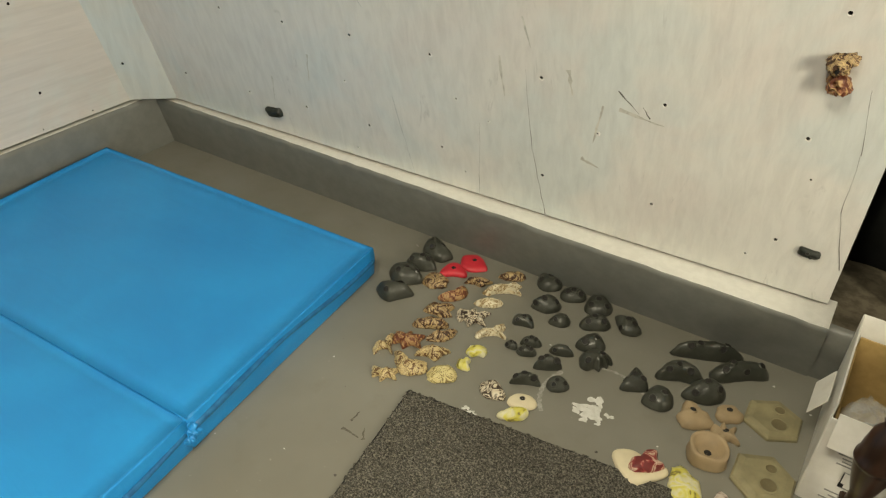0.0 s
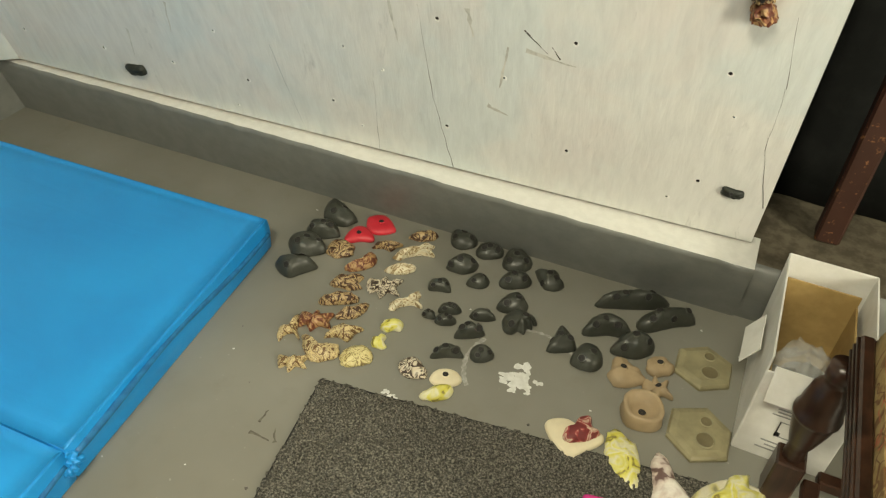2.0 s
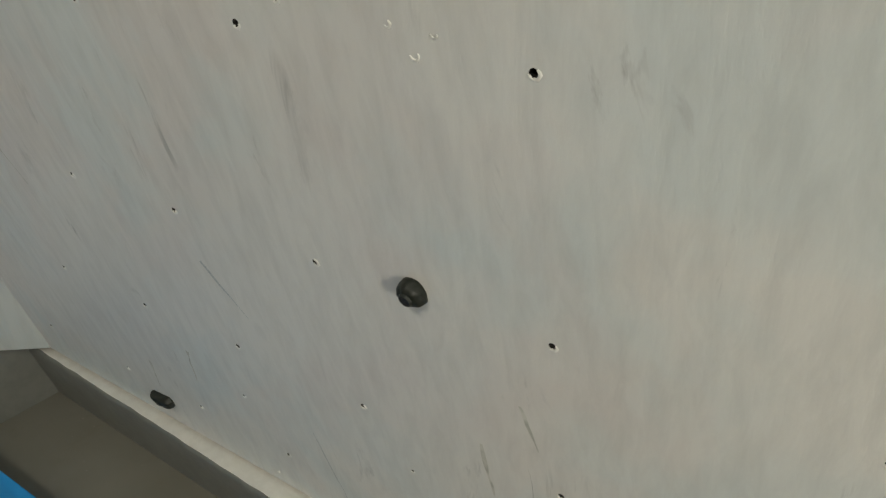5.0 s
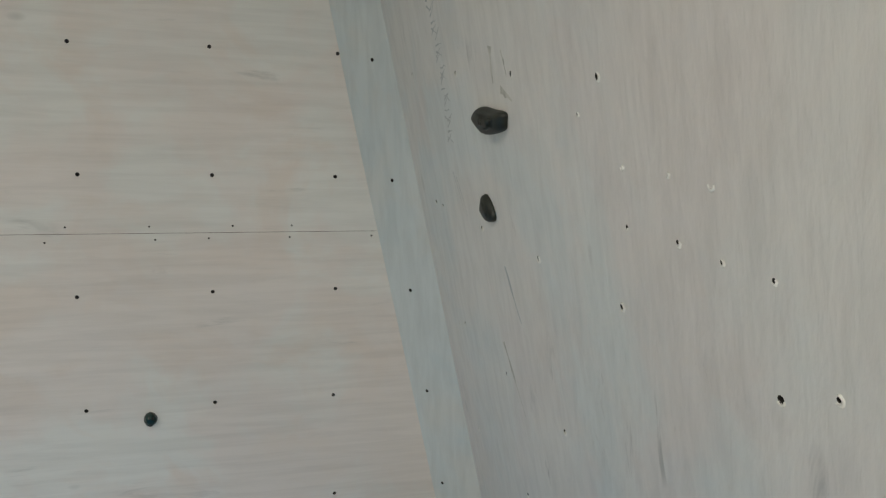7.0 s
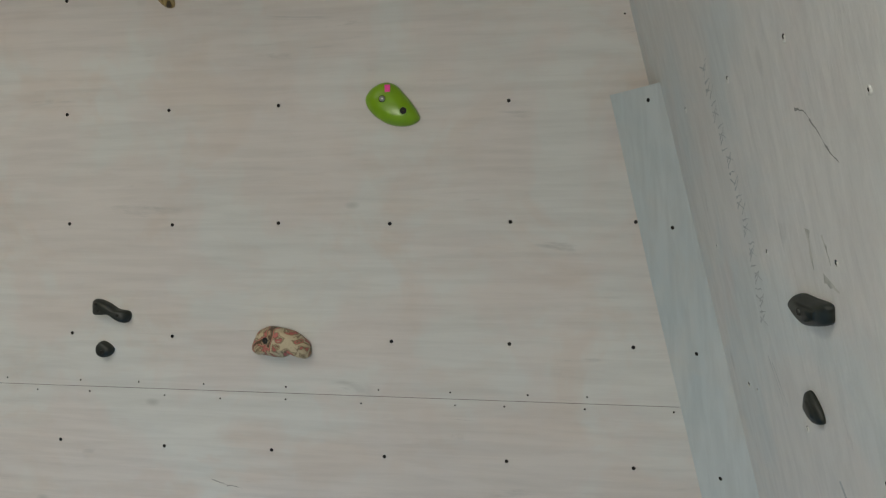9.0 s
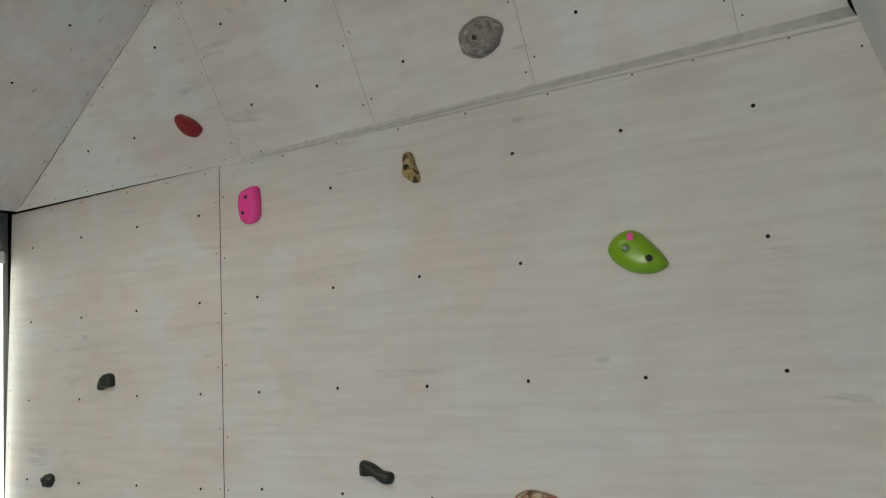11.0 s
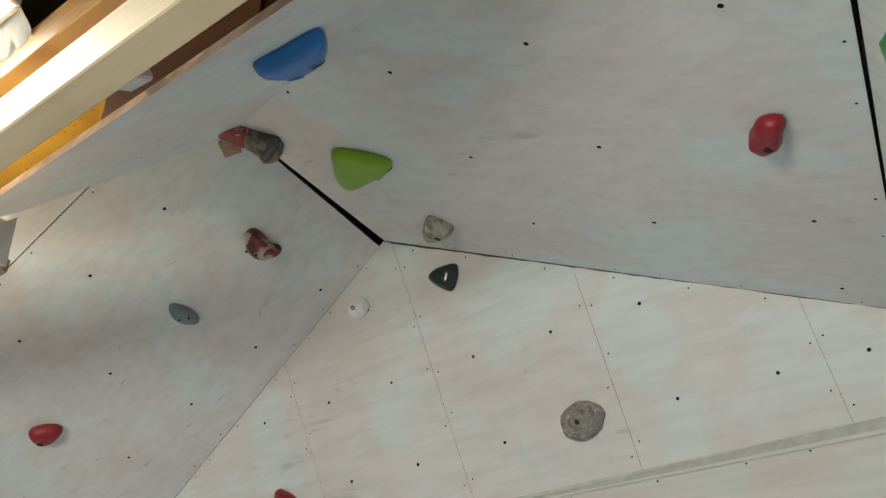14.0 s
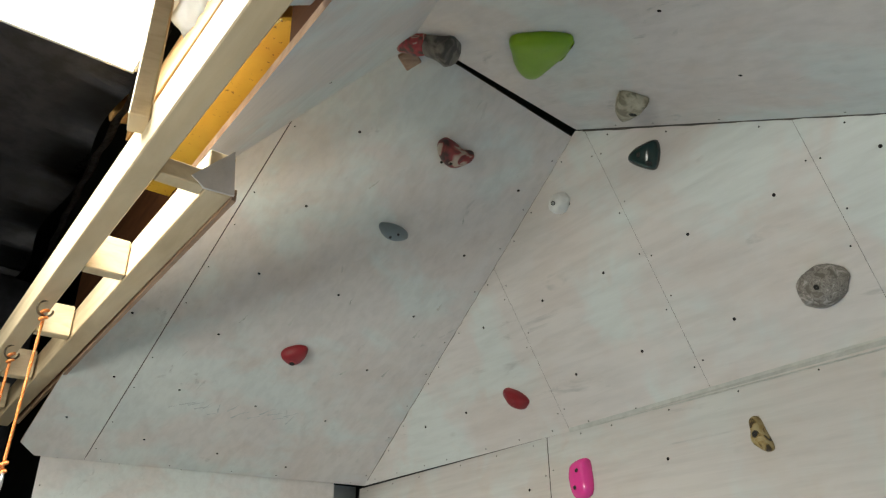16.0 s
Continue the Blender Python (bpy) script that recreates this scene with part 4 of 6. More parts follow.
for u in range(12):
    for v in range(5):
        bm.faces.new((grid[u][v], grid[u + 1][v], grid[u + 1][v + 1], grid[u][v + 1])).smooth = True
bmesh.ops.solidify(bm, geom=bm.faces[:], thickness=0.0015)
part("torn_wrapping", bm, R_WHITE, panel, "torn white wrapping on the panel edge")


# ---- rope with hooks and a ring ----
def tube_along(points, r, seg=8, twist=0.0):
    bm = bmesh.new()
    rings = []
    pts = [Vector(p) for p in points]
    for i, p in enumerate(pts):
        d = (pts[min(i + 1, len(pts) - 1)] - pts[max(i - 1, 0)]).normalized()
        a = d.cross(Vector((0.31, 0.87, 0.37))).normalized()
        b = d.cross(a)
        rings.append([bm.verts.new(p + (a * math.cos(t) + b * math.sin(t)) * r * (1 + 0.12 * math.sin(2 * t + twist * i))) for t in [k * 6.283 / seg for k in range(seg)]])
    for i in range(len(rings) - 1):
        for k in range(seg):
            bm.faces.new((rings[i][k - 1], rings[i][k], rings[i + 1][k], rings[i + 1][k - 1]))
    bm.faces.new(rings[0][::-1]), bm.faces.new(rings[-1])
    bmesh.ops.recalc_face_normals(bm, faces=bm.faces)
    return bm


IRON = speckled("dark_bronze_wire", (0.10, 0.075, 0.05), (0.20, 0.16, 0.11), 90, 0.4, metal=0.8)


def hook(x, y, z):
    ob = part("screw_hook", tube_along([(x, y, z + 0.03), (x, y, z)] + [(x + 0.022 * math.sin(t), y - 0.004 * t, z - 0.022 + 0.022 * math.cos(t)) for t in [0.4 * k for k in range(1, 13)]], 0.0032), IRON, None, "", True)
    return tagged(ob, "dark bronze screw hook in the underside of the beam", "hook", "hooks in the beam")


hook(1.476, -2.42, 2.585)
hook(1.476, -2.86, 2.585)
for y0, y1, z1 in ((-2.43, -2.50, 2.13), (-2.87, -2.93, 2.12)):
    rp = empty("rope_sling", pose(1.476, y0, 2.54), "orange cord hanging from a hook with a steel ring", "rope", "cords on the beam")
    L = z1 - 2.54
    part("cord", tube_along([(0.0, (y1 - y0) * t, L * t) for t in [k / 40 for k in range(41)]], 0.0042, 8, 1.1), ROPE_MAT, rp, "", True)
    for zz, yy in ((0.0, 0.0), (L, y1 - y0)):
        part("knot", tube_along([(0.008 * math.cos(t), yy + 0.008 * math.sin(t), zz - 0.012 + 0.0035 * t) for t in [0.5 * k for k in range(20)]], 0.0046, 8), ROPE_MAT, rp, "", True)
    part("ring", tube_along([(0.0, y1 - y0 + 0.026 * math.sin(t), L - 0.036 + 0.026 * math.cos(t)) for t in [k * 6.283 / 32 for k in range(33)]], 0.0052, 10), STEEL, rp, "steel ring", True)


# ---- climbing holds ----
def cup_mesh(r):
    bm = bmesh.new()
    n, levels = 12, ((r * 1.3, -0.0015), (r * 1.06, 0.0014), (r * 0.94, 0.0015), (r * 0.88, 0.0009), (0.0005, 0.0009))
    rings = [[bm.verts.new((q * math.cos(t), q * math.sin(t), z)) for t in [k * 6.283 / n for k in range(n)]] for q, z in levels]
    for i in range(len(rings) - 1):
        for k in range(n):
            f = bm.faces.new((rings[i][k - 1], rings[i][k], rings[i + 1][k], rings[i + 1][k - 1]))
            # floor is a raised disc; the hole's shade is only its near-black colour
            f.material_index = 0 if i < 2 else 1
    bmesh.ops.recalc_face_normals(bm, faces=bm.faces)
    me = bpy.data.meshes.new("bolt_hole")
    bm.to_mesh(me)
    bm.free()
    return me


def hold_bm(w, d, h, seed, lobes=0.12, rough=0.10, freq=1.6, square=2.0, dish=0.0, point=0.0, cut=0.0, facet=0.0):
    """A cast hold: rounded body with a flat back, outline and skin set by its own seed."""
    rnd = random.Random(seed)
    ph = [rnd.uniform(0, 6.28) for _ in range(4)]
    planes = [(Vector((math.cos(k * 1.3 + ph[1]), math.sin(k * 1.3 + ph[1]), rnd.uniform(0.5, 1.6))).normalized(), rnd.uniform(0.55, 0.8)) for k in range(5)]
    off = Vector((rnd.uniform(0, 50), rnd.uniform(0, 50), seed % 17))
    bm = bmesh.new()
    bmesh.ops.create_icosphere(bm, subdivisions=4, radius=1)
    for v in bm.verts:
        p = v.co.copy()
        th = math.atan2(p.y, p.x)
        rr = 1 + lobes * math.cos(2 * th + ph[0]) + lobes * 0.8 * math.cos(3 * th + ph[1]) + lobes * 0.35 * math.cos(5 * th + ph[2])
        if point:
            rr += point * max(0.0, math.cos(th - ph[3])) ** 6
        s = (abs(math.cos(th)) ** square + abs(math.sin(th)) ** square) ** (-1 / square)
        flat = math.hypot(p.x, p.y)
        z = max(p.z, 0.0) ** 0.8 if p.z > 0 else 0.0
        g = min(1.0, flat * 1.0) if p.z > 0 else flat
        x, y = math.cos(th) * g * rr * s, math.sin(th) * g * rr * s
        if cut and y < -cut:
            y = -cut + (y + cut) * 0.15
        if facet:
            q = Vector((x, y, z))
            for fn, fd in planes:
                over = q.dot(fn) - fd
                if over > 0:
                    q -= fn * over * facet
            x, y, z = q.x, q.y, max(q.z, 0.0)
        n = noise.noise(Vector((x, y, z)) * freq + off) + 0.5 * noise.noise(Vector((x, y, z)) * freq * 2.3 + off)
        k = 1 + rough * n
        if dish:
            z -= dish * math.exp(-((x * 1.9) ** 2 + (y * 1.9) ** 2) * 1.5) * (1 if z > 0 else 0)
        v.co = (x * k * w / 2, y * k * d / 2, max(0.0, z * (1 + rough * 1.6 * n)) * h)
    bmesh.ops.dissolve_degenerate(bm, edges=bm.edges[:], dist=1e-5)
    return bm


CUPS = {}


def hold(m, w, d, h, mat, seed, label, group, bolts=1, cup=0.0075, bolt=False, **shape):
    """A climbing hold with its bolt holes; m puts its flat back on the support."""
    ob = part("climbing_hold", hold_bm(w, d, h, seed, **shape), mat, None, "", True)
    ob.matrix_world = m
    tagged(ob, label, "climbing hold", group)
    rnd = random.Random(seed + 5)
    key = (mat.name, cup)
    if key not in CUPS:
        CUPS[key] = cup_mesh(cup)
        CUPS[key].materials.append(mat)
        CUPS[key].materials.append(SHADE_AND_BLACK)
    for k in range(bolts):
        a = rnd.uniform(0, 6.28) if bolts == 1 else 6.283 * k / bolts + rnd.uniform(-0.4, 0.4) + seed
        r = 0.0 if bolts == 1 else rnd.uniform(0.38, 0.55)
        tx, ty = r * w / 2 * math.cos(a), r * d / 2 * math.sin(a)
        best = min((v for v in ob.data.vertices if v.co.z > h * 0.15), key=lambda v: (v.co.x - tx) ** 2 + (v.co.y - ty) ** 2)
        c = new("bolt_hole", CUPS[key])
        c.parent = ob
        c.matrix_basis = Matrix.Translation(best.co + best.normal * 0.0002) @ best.normal.to_track_quat("Z", "Y").to_matrix().to_4x4()
        if bolt and k == 0:
            b = part("bolt", cylinder_bm(cup * 0.62, 0.006, (0, 0, 0.0005), 12), STEEL, ob, "steel bolt head", True)
            b.matrix_basis = c.matrix_basis
    return ob


def cast_hold(plane, at, outline, h, mat, seed, label, bolts=(), cup=0.008, sx=1.0, sy=1.0, spin=0, rough=0.03, freq=14, top=0.3, bolt=False, group="holds bolted to the boards", rings=None, bare=""):
    """A hold with its own outline (millimetres, level and up the board), domed to the height h."""
    pts = [Vector((x * sx, y * sy)) / 1000 for x, y in outline]
    if sum(p.x * q.y - p.y * q.x for p, q in zip(pts, pts[1:] + pts[:1])) < 0:
        pts.reverse()
    n = len(pts)
    rim = []
    for i in range(n):
        p0, p1, p2, p3 = pts[i - 1], pts[i], pts[(i + 1) % n], pts[(i + 2) % n]
        for t in (0.0, 0.25, 0.5, 0.75):
            rim.append(0.5 * (2 * p1 + (p2 - p0) * t + (2 * p0 - 5 * p1 + 4 * p2 - p3) * t * t + (3 * p1 - p0 - 3 * p2 + p3) * t ** 3))
    off = Vector((seed * 3.7, seed * 1.3, seed))
    mid = sum(rim, Vector((0, 0))) / len(rim)
    bm = bmesh.new()
    last = None
    for g, z in rings or ((0.98, 0.0), (1.0, 0.14), (0.985, 0.34), (0.94, 0.55), (0.85, 0.74), (0.70, 0.88), (0.5, 0.96), (top, 0.99), (0.12, 1.0)):
        ring = []
        for p in rim:
            q = mid + (p - mid) * g
            k = noise.noise(Vector((q.x, q.y, z * h)) * freq + off) + 0.5 * noise.noise(Vector((q.x, q.y, z * h)) * freq * 2.7 + off)
            q = mid + (p - mid) * g * (1 + rough * k)
            ring.append(bm.verts.new((q.x, q.y, z * h * (1 + rough * 1.5 * k))))
        if last:
            for i in range(len(ring)):
                bm.faces.new((last[i - 1], last[i], ring[i], ring[i - 1]))
        else:
            bm.faces.new(ring[::-1])
        last = ring
    bm.faces.new(last)
    ob = part(bare or "climbing_hold", bm, mat, None, "", True)
    ob.matrix_world = (plane.seat(at, 0, spin) if plane else at)
    if bare:
        return ob
    tagged(ob, label, "climbing hold", group)
    key = (mat.name, cup)
    if key not in CUPS:
        CUPS[key] = cup_mesh(cup)
        CUPS[key].materials.append(mat)
        CUPS[key].materials.append(SHADE_AND_BLACK)
    for k, (x, y) in enumerate(bolts):
        best = min((v for v in ob.data.vertices if v.co.z > h * 0.3), key=lambda v: (v.co.x - x / 1000) ** 2 + (v.co.y - y / 1000) ** 2)
        c = new("bolt_hole", CUPS[key])
        c.parent = ob
        c.matrix_basis = Matrix.Translation(best.co + best.normal * 0.0002) @ best.normal.to_track_quat("Z", "Y").to_matrix().to_4x4()
        if bolt and k == 0:
            part("bolt", cylinder_bm(cup * 0.75, 0.007, (0, 0, 0.0005), 12), STEEL, ob, "steel bolt head", True).matrix_basis = c.matrix_basis
    return ob


WALL = "holds bolted to the boards"
H_A = "dark charcoal resin hold bolted to the white wall"
hold(A.seat((0.680, 0.43, 0.294), 0, 10), 0.068, 0.036, 0.02, R_DARK, 1, H_A, WALL, 0, lobes=0.06, square=5)
hold(A.seat((2.353, 0.50, 0.358), 0, -4), 0.046, 0.025, 0.013, R_DARK, 2, H_A, WALL, 2, cup=0.004, lobes=0.05, square=7)
hold(A.seat((1.501, 0.3, 0.937)), 0.036, 0.038, 0.018, R_DARK, 3, H_A, WALL, 1, lobes=0.04)
cast_hold(A, (0.644, 0.2, 1.266), [(-8, 24), (12, 22), (30, 2), (28, -17), (-2, -24), (-24, -14), (-30, -4)], 0.014, R_DARK, 4, H_A, (), rough=0.02, top=0.5)
cast_hold(A, (0.730, 0.2, 1.430), [(-66, 3), (-28, 20), (20, 19), (62, 17), (60, 3), (48, -10), (-10, -20), (-42, -13)], 0.02, R_DARK, 5, H_A, ((-12, 2), (22, 2)), cup=0.005, sx=1.12, sy=1.08, rough=0.02, freq=25, top=0.55)
hold(A.seat((2.292, 0.39, 0.846), 0, 10), 0.052, 0.042, 0.035, M_BROWN, 6, "brown swirled resin hold bolted to the white wall", WALL, 1, rough=0.3, freq=2.5)
hold(A.seat((2.300, 0.39, 0.803), 0, -15), 0.050, 0.038, 0.035, M_RUST, 7, "rust brown knobbly hold below a brown one", WALL, 0, rough=0.3, freq=2.5)
hold(A.seat((1.19, -0.066, 2.488), 0, 5), 0.10, 0.045, 0.03, R_DARK, 8, H_A, WALL, 1)
hold(A.seat((1.00, -0.06, 2.432), 0, 20), 0.10, 0.08, 0.03, resin("bottle_green_resin", (0.02, 0.22, 0.05), 0.3), 9, "bottle green resin hold high on the white wall", WALL, 1)

green = cast_hold(B, (0, -0.589, 1.828), [(-69, 12), (-55, 39), (-25, 55), (5, 51), (32, 25), (63, -17), (69, -41), (36, -55), (-12, -48), (-53, -20)], 0.036, R_GREEN, 11, "lime green teardrop hold bolted to the washed wall", ((-18, 10), (40, -25)), cup=0.009, rough=0.01, bolt=True)
cast_hold(B, (0, -0.887, 1.222), [(-79, -12), (-67, 22), (-42, 37), (-15, 42), (20, 36), (55, 20), (75, -2), (79, -25), (70, -39), (45, -28), (25, -29), (5, -37), (-35, -35), (-65, -34), (-78, -25)], 0.045, M_SHELL, 13, "olive and red swirled oyster shaped hold", ((-25, 5),), cup=0.009, rough=0.10, freq=18)
cast_hold(B, (0, -1.369, 1.298), [(-52, 27), (-35, 31), (-5, 20), (20, 5), (48, 0), (56, -10), (50, -28), (36, -33), (18, -26), (-5, -12), (-30, -12), (-52, -10), (-55, 5)], 0.026, R_DARK, 14, "charcoal dumbbell shaped hold on the washed wall", ((-33, 15), (-33, 0), (32, -13)), cup=0.004, rough=0.02, freq=20, top=0.45)
cast_hold(B, (0, -1.391, 1.193), [(-8, 22), (9, 16), (25, 1), (16, -16), (-4, -23), (-21, -16), (-25, 1), (-21, 13)], 0.022, R_DARK, 16, "small charcoal wedge hold on the washed wall", ((2, -8),), cup=0.005, rough=0.02)
hold(B.seat((0.029, -0.464, 0.609)), 0.032, 0.036, 0.02, R_TEAL, 17, "tiny dark round hold low on the washed wall", WALL, 2, cup=0.004, lobes=0.02)
cast_hold(B, (0, -2.510, 1.588), [(-38, -28), (-32, 8), (-6, 29), (30, 25), (36, -14), (0, -21)], 0.03, R_DARK, 18, "charcoal half moon hold on the washed wall", (), rough=0.03)
hold(B.seat((0, -2.836, 1.237)), 0.06, 0.05, 0.03, R_DARK, 19, "small charcoal round hold on the washed wall", WALL, 0, lobes=0.05)
cast_hold(B, (0, -1.812, 2.13), [(-42, 24), (-26, 52), (28, 60), (40, 22), (34, -50), (-24, -58), (-42, -11)], 0.035, R_PINK, 20, "hot pink rounded hold below the kink", ((6, 22), (-4, -24)), cup=0.007, rough=0.015)
cast_hold(B, (0, -1.202, 2.148), [(-19, 40), (0, 46), (12, 14), (25, -38), (6, -46), (-24, -19), (-21, 10)], 0.03, M_GOLD, 21, "dark gold swirled slim hold below the kink", ((-4, -4),), cup=0.008, rough=0.08)
cast_hold(C, (0.029, -2.021, 2.433), [(-44, 38), (-29, 44), (15, 18), (45, -20), (11, -44), (-21, -28), (-45, 16)], 0.04, R_DEEP, 22, "red faceted hold on the overhang", (), rough=0.06, freq=25, top=0.5)
hold(C.seat((0.012, -0.941, 2.46), 0, 8), 0.125, 0.108, 0.05, M_ROCK, 23, "grey rock textured round hold on the overhang", WALL, 1, cup=0.008, lobes=0.03, rough=0.08)
hold(C.seat((0.203, -1.585, 2.949)), 0.078, 0.066, 0.04, R_WHITE, 24, "small white round hold on the overhang", WALL, 1, cup=0.008, lobes=0.04, bolt=True)
cast_hold(C, (0.192, -1.247, 2.942), [(54, 35), (48, -3), (21, -43), (-3, -40), (-45, -1), (-54, 26), (-24, 42), (22, 43)], 0.04, R_TEAL, 25, "glossy black green teardrop hold on the overhang", ((-4, 12), (14, -22)), cup=0.007, sx=0.94, sy=0.94, rough=0.015)
cast_hold(D, (0.608, -2.597, 2.649), [(-51, -4), (-39, 26), (4, 48), (42, 47), (51, 21), (34, -25), (1, -48), (-29, -38)], 0.035, R_DEEP, 26, "red oval hold on the tilted board", ((-4, -16),), cup=0.011, sx=0.95, sy=0.9, rough=0.02)
cast_hold(D, (0.57, -2.014, 2.922), [(-54, 18), (-41, 34), (10, 28), (48, 4), (54, -21), (19, -34), (-18, -27), (-41, -8)], 0.035, R_GREY, 27, "glossy blue grey oval hold on the tilted board", ((-10, -6), (14, 4)), cup=0.005, sx=0.95, sy=0.9, rough=0.01)
cast_hold(D, (0.553, -1.697, 3.072), [(-60, -7), (-66, 32), (-44, 54), (-2, 35), (26, 14), (66, 9), (59, -20), (5, -54), (-33, -46)], 0.055, M_WEDGE, 28, "cream and red swirled wedge hold on the tilted board", ((-20, -22),), cup=0.006, sx=0.92, sy=0.85, rough=0.05, top=0.2)
cast_hold(E, (0.690, -1.184, 3.023), [(105, 31), (97, -66), (75, -125), (53, -156), (26, -147), (-9, -101), (-61, 12), (-105, 120), (-86, 156), (-24, 135), (45, 86)], 0.035, R_GREEN, 29, "lime green rounded hold under the ceiling board", ((-20, -60), (15, -115)), cup=0.009, sx=0.9, sy=0.82, rough=0.015)
cast_hold(E, (0.376, -1.156, 3.000), [(56, 10), (75, -26), (20, -77), (-4, -70), (-47, -13), (-75, 77), (-18, 67)], 0.04, M_BEIGE, 30, "beige rough hold under the ceiling board", ((0, -20),), cup=0.011, sx=0.85, sy=0.8, rough=0.10)
cast_hold(E, (0.739, -0.240, 2.598), [(0, 31), (48, 8), (54, -31), (8, -28), (-39, -19), (-54, 10), (-31, 31)], 0.035, R_DEEP, 31, "red lumpy hold under the ceiling board", ((-12, -2),), cup=0.008, sx=0.86, sy=0.95, rough=0.16, freq=24)
cast_hold(F, (1.195, -0.925, 2.855), [(72, -40), (0, -52), (-85, -62), (-76, -10), (-38, 45), (18, 85), (62, 72), (84, 15)], 0.045, R_BLUE, 32, "blue half moon hold under the lip board", ((40, 35), (-30, 10)), cup=0.015, rough=0.01)
# the grey and red volume wedged where three boards meet
def knob_bm(p, q, r0, r1, seed, rough=0.16):
    """A lumpy rounded limb from p to q, r0 thick at its root and r1 at its end."""
    p, q = Vector(p), Vector(q)
    d = (q - p).normalized()
    a = d.orthogonal().normalized()
    b = d.cross(a)
    bm = bmesh.new()
    last = None
    for t, k in ((-0.1, 0.5), (0.0, 0.9), (0.15, 1.0), (0.32, 0.96), (0.5, 0.95), (0.66, 1.02), (0.8, 1.04), (0.9, 0.95), (0.97, 0.74), (1.0, 0.42), (1.01, 0.08)):
        c, r = p.lerp(q, t), (r0 + (r1 - r0) * t) * k
        ring = []
        for i in range(28):
            w = a * math.cos(i * 6.283 / 28) + b * math.sin(i * 6.283 / 28)
            n = noise.noise((c + w * r) * 26 + Vector((seed, 0, 0))) + 0.6 * noise.noise((c + w * r) * 60)
            ring.append(bm.verts.new(c + w * r * (1 + rough * n)))
        if last:
            for i in range(28):
                bm.faces.new((last[i - 1], last[i], ring[i], ring[i - 1]))
        else:
            bm.faces.new(ring[::-1])
        last = ring
    bm.faces.new(last)
    bmesh.ops.recalc_face_normals(bm, faces=bm.faces)
    return bm


vol = empty("wedged_hold", Matrix.Identity(4), "grey stone textured hold with a red end, wedged in the corner", "climbing hold", WALL)
part("body", knob_bm((0.875, -1.42, 3.135), (0.827, -1.36, 3.083), 0.034, 0.044, 3), M_STONE, vol, "", True)
part("red_end", knob_bm((0.925, -1.475, 3.175), (0.868, -1.415, 3.128), 0.040, 0.036, 8, 0.25), M_RED_GREY, vol, "red and cream swirled end", True)
ob = part("wood_block", box_bm(0.05, 0.05, 0.02, m=D.seat((0.835, -1.556, 3.206), 0.012, 40), bevel=0.002), PLY_EDGE)
tagged(ob, "small raw plywood block at the board joint", "wood block")
tag = part("tape", box_bm(0.014, 0.018, 0.001, (-0.006, 0.036, 0.034), 0, None), R_PINK, green, "pink tape mark")

FLOOR_SET = "holds laid out on the floor"
NOTE = {"K": (R_BLACK, "charcoal resin hold lying on the grey floor"), "R": (R_RED, "flat red hold lying on the grey floor"), "N": (M_BROWN, "brown swirled hold lying on the grey floor"),
        "M": (M_RUST, "rust brown swirled hold lying on the grey floor"), "W": (M_CREAM, "cream knobbly hold lying on the grey floor"), "Z": (M_ZEBRA, "dark and cream striped hold lying on the grey floor"),
        "T": (M_TAN, "tan swirled hold lying on the grey floor"), "Y": (M_PALE_YELLOW, "pale yellow swirled hold lying on the grey floor"), "L": (M_YELLOW, "yellow swirled hold lying on the grey floor"),
        "O": (R_CREAM, "cream smooth round hold lying on the grey floor"), "C": (R_CLAY, "tan clay coloured hold lying on the grey floor"), "V": (M_WHITE_RED, "cream hold with red swirls lying on the floor"),
        "P": (M_WHITE_PINK, "white and plum swirled hold beside the carpet"), "Q": (M_YELLOW, "large white and yellow swirled hold on the floor")}
COUNT = [100]


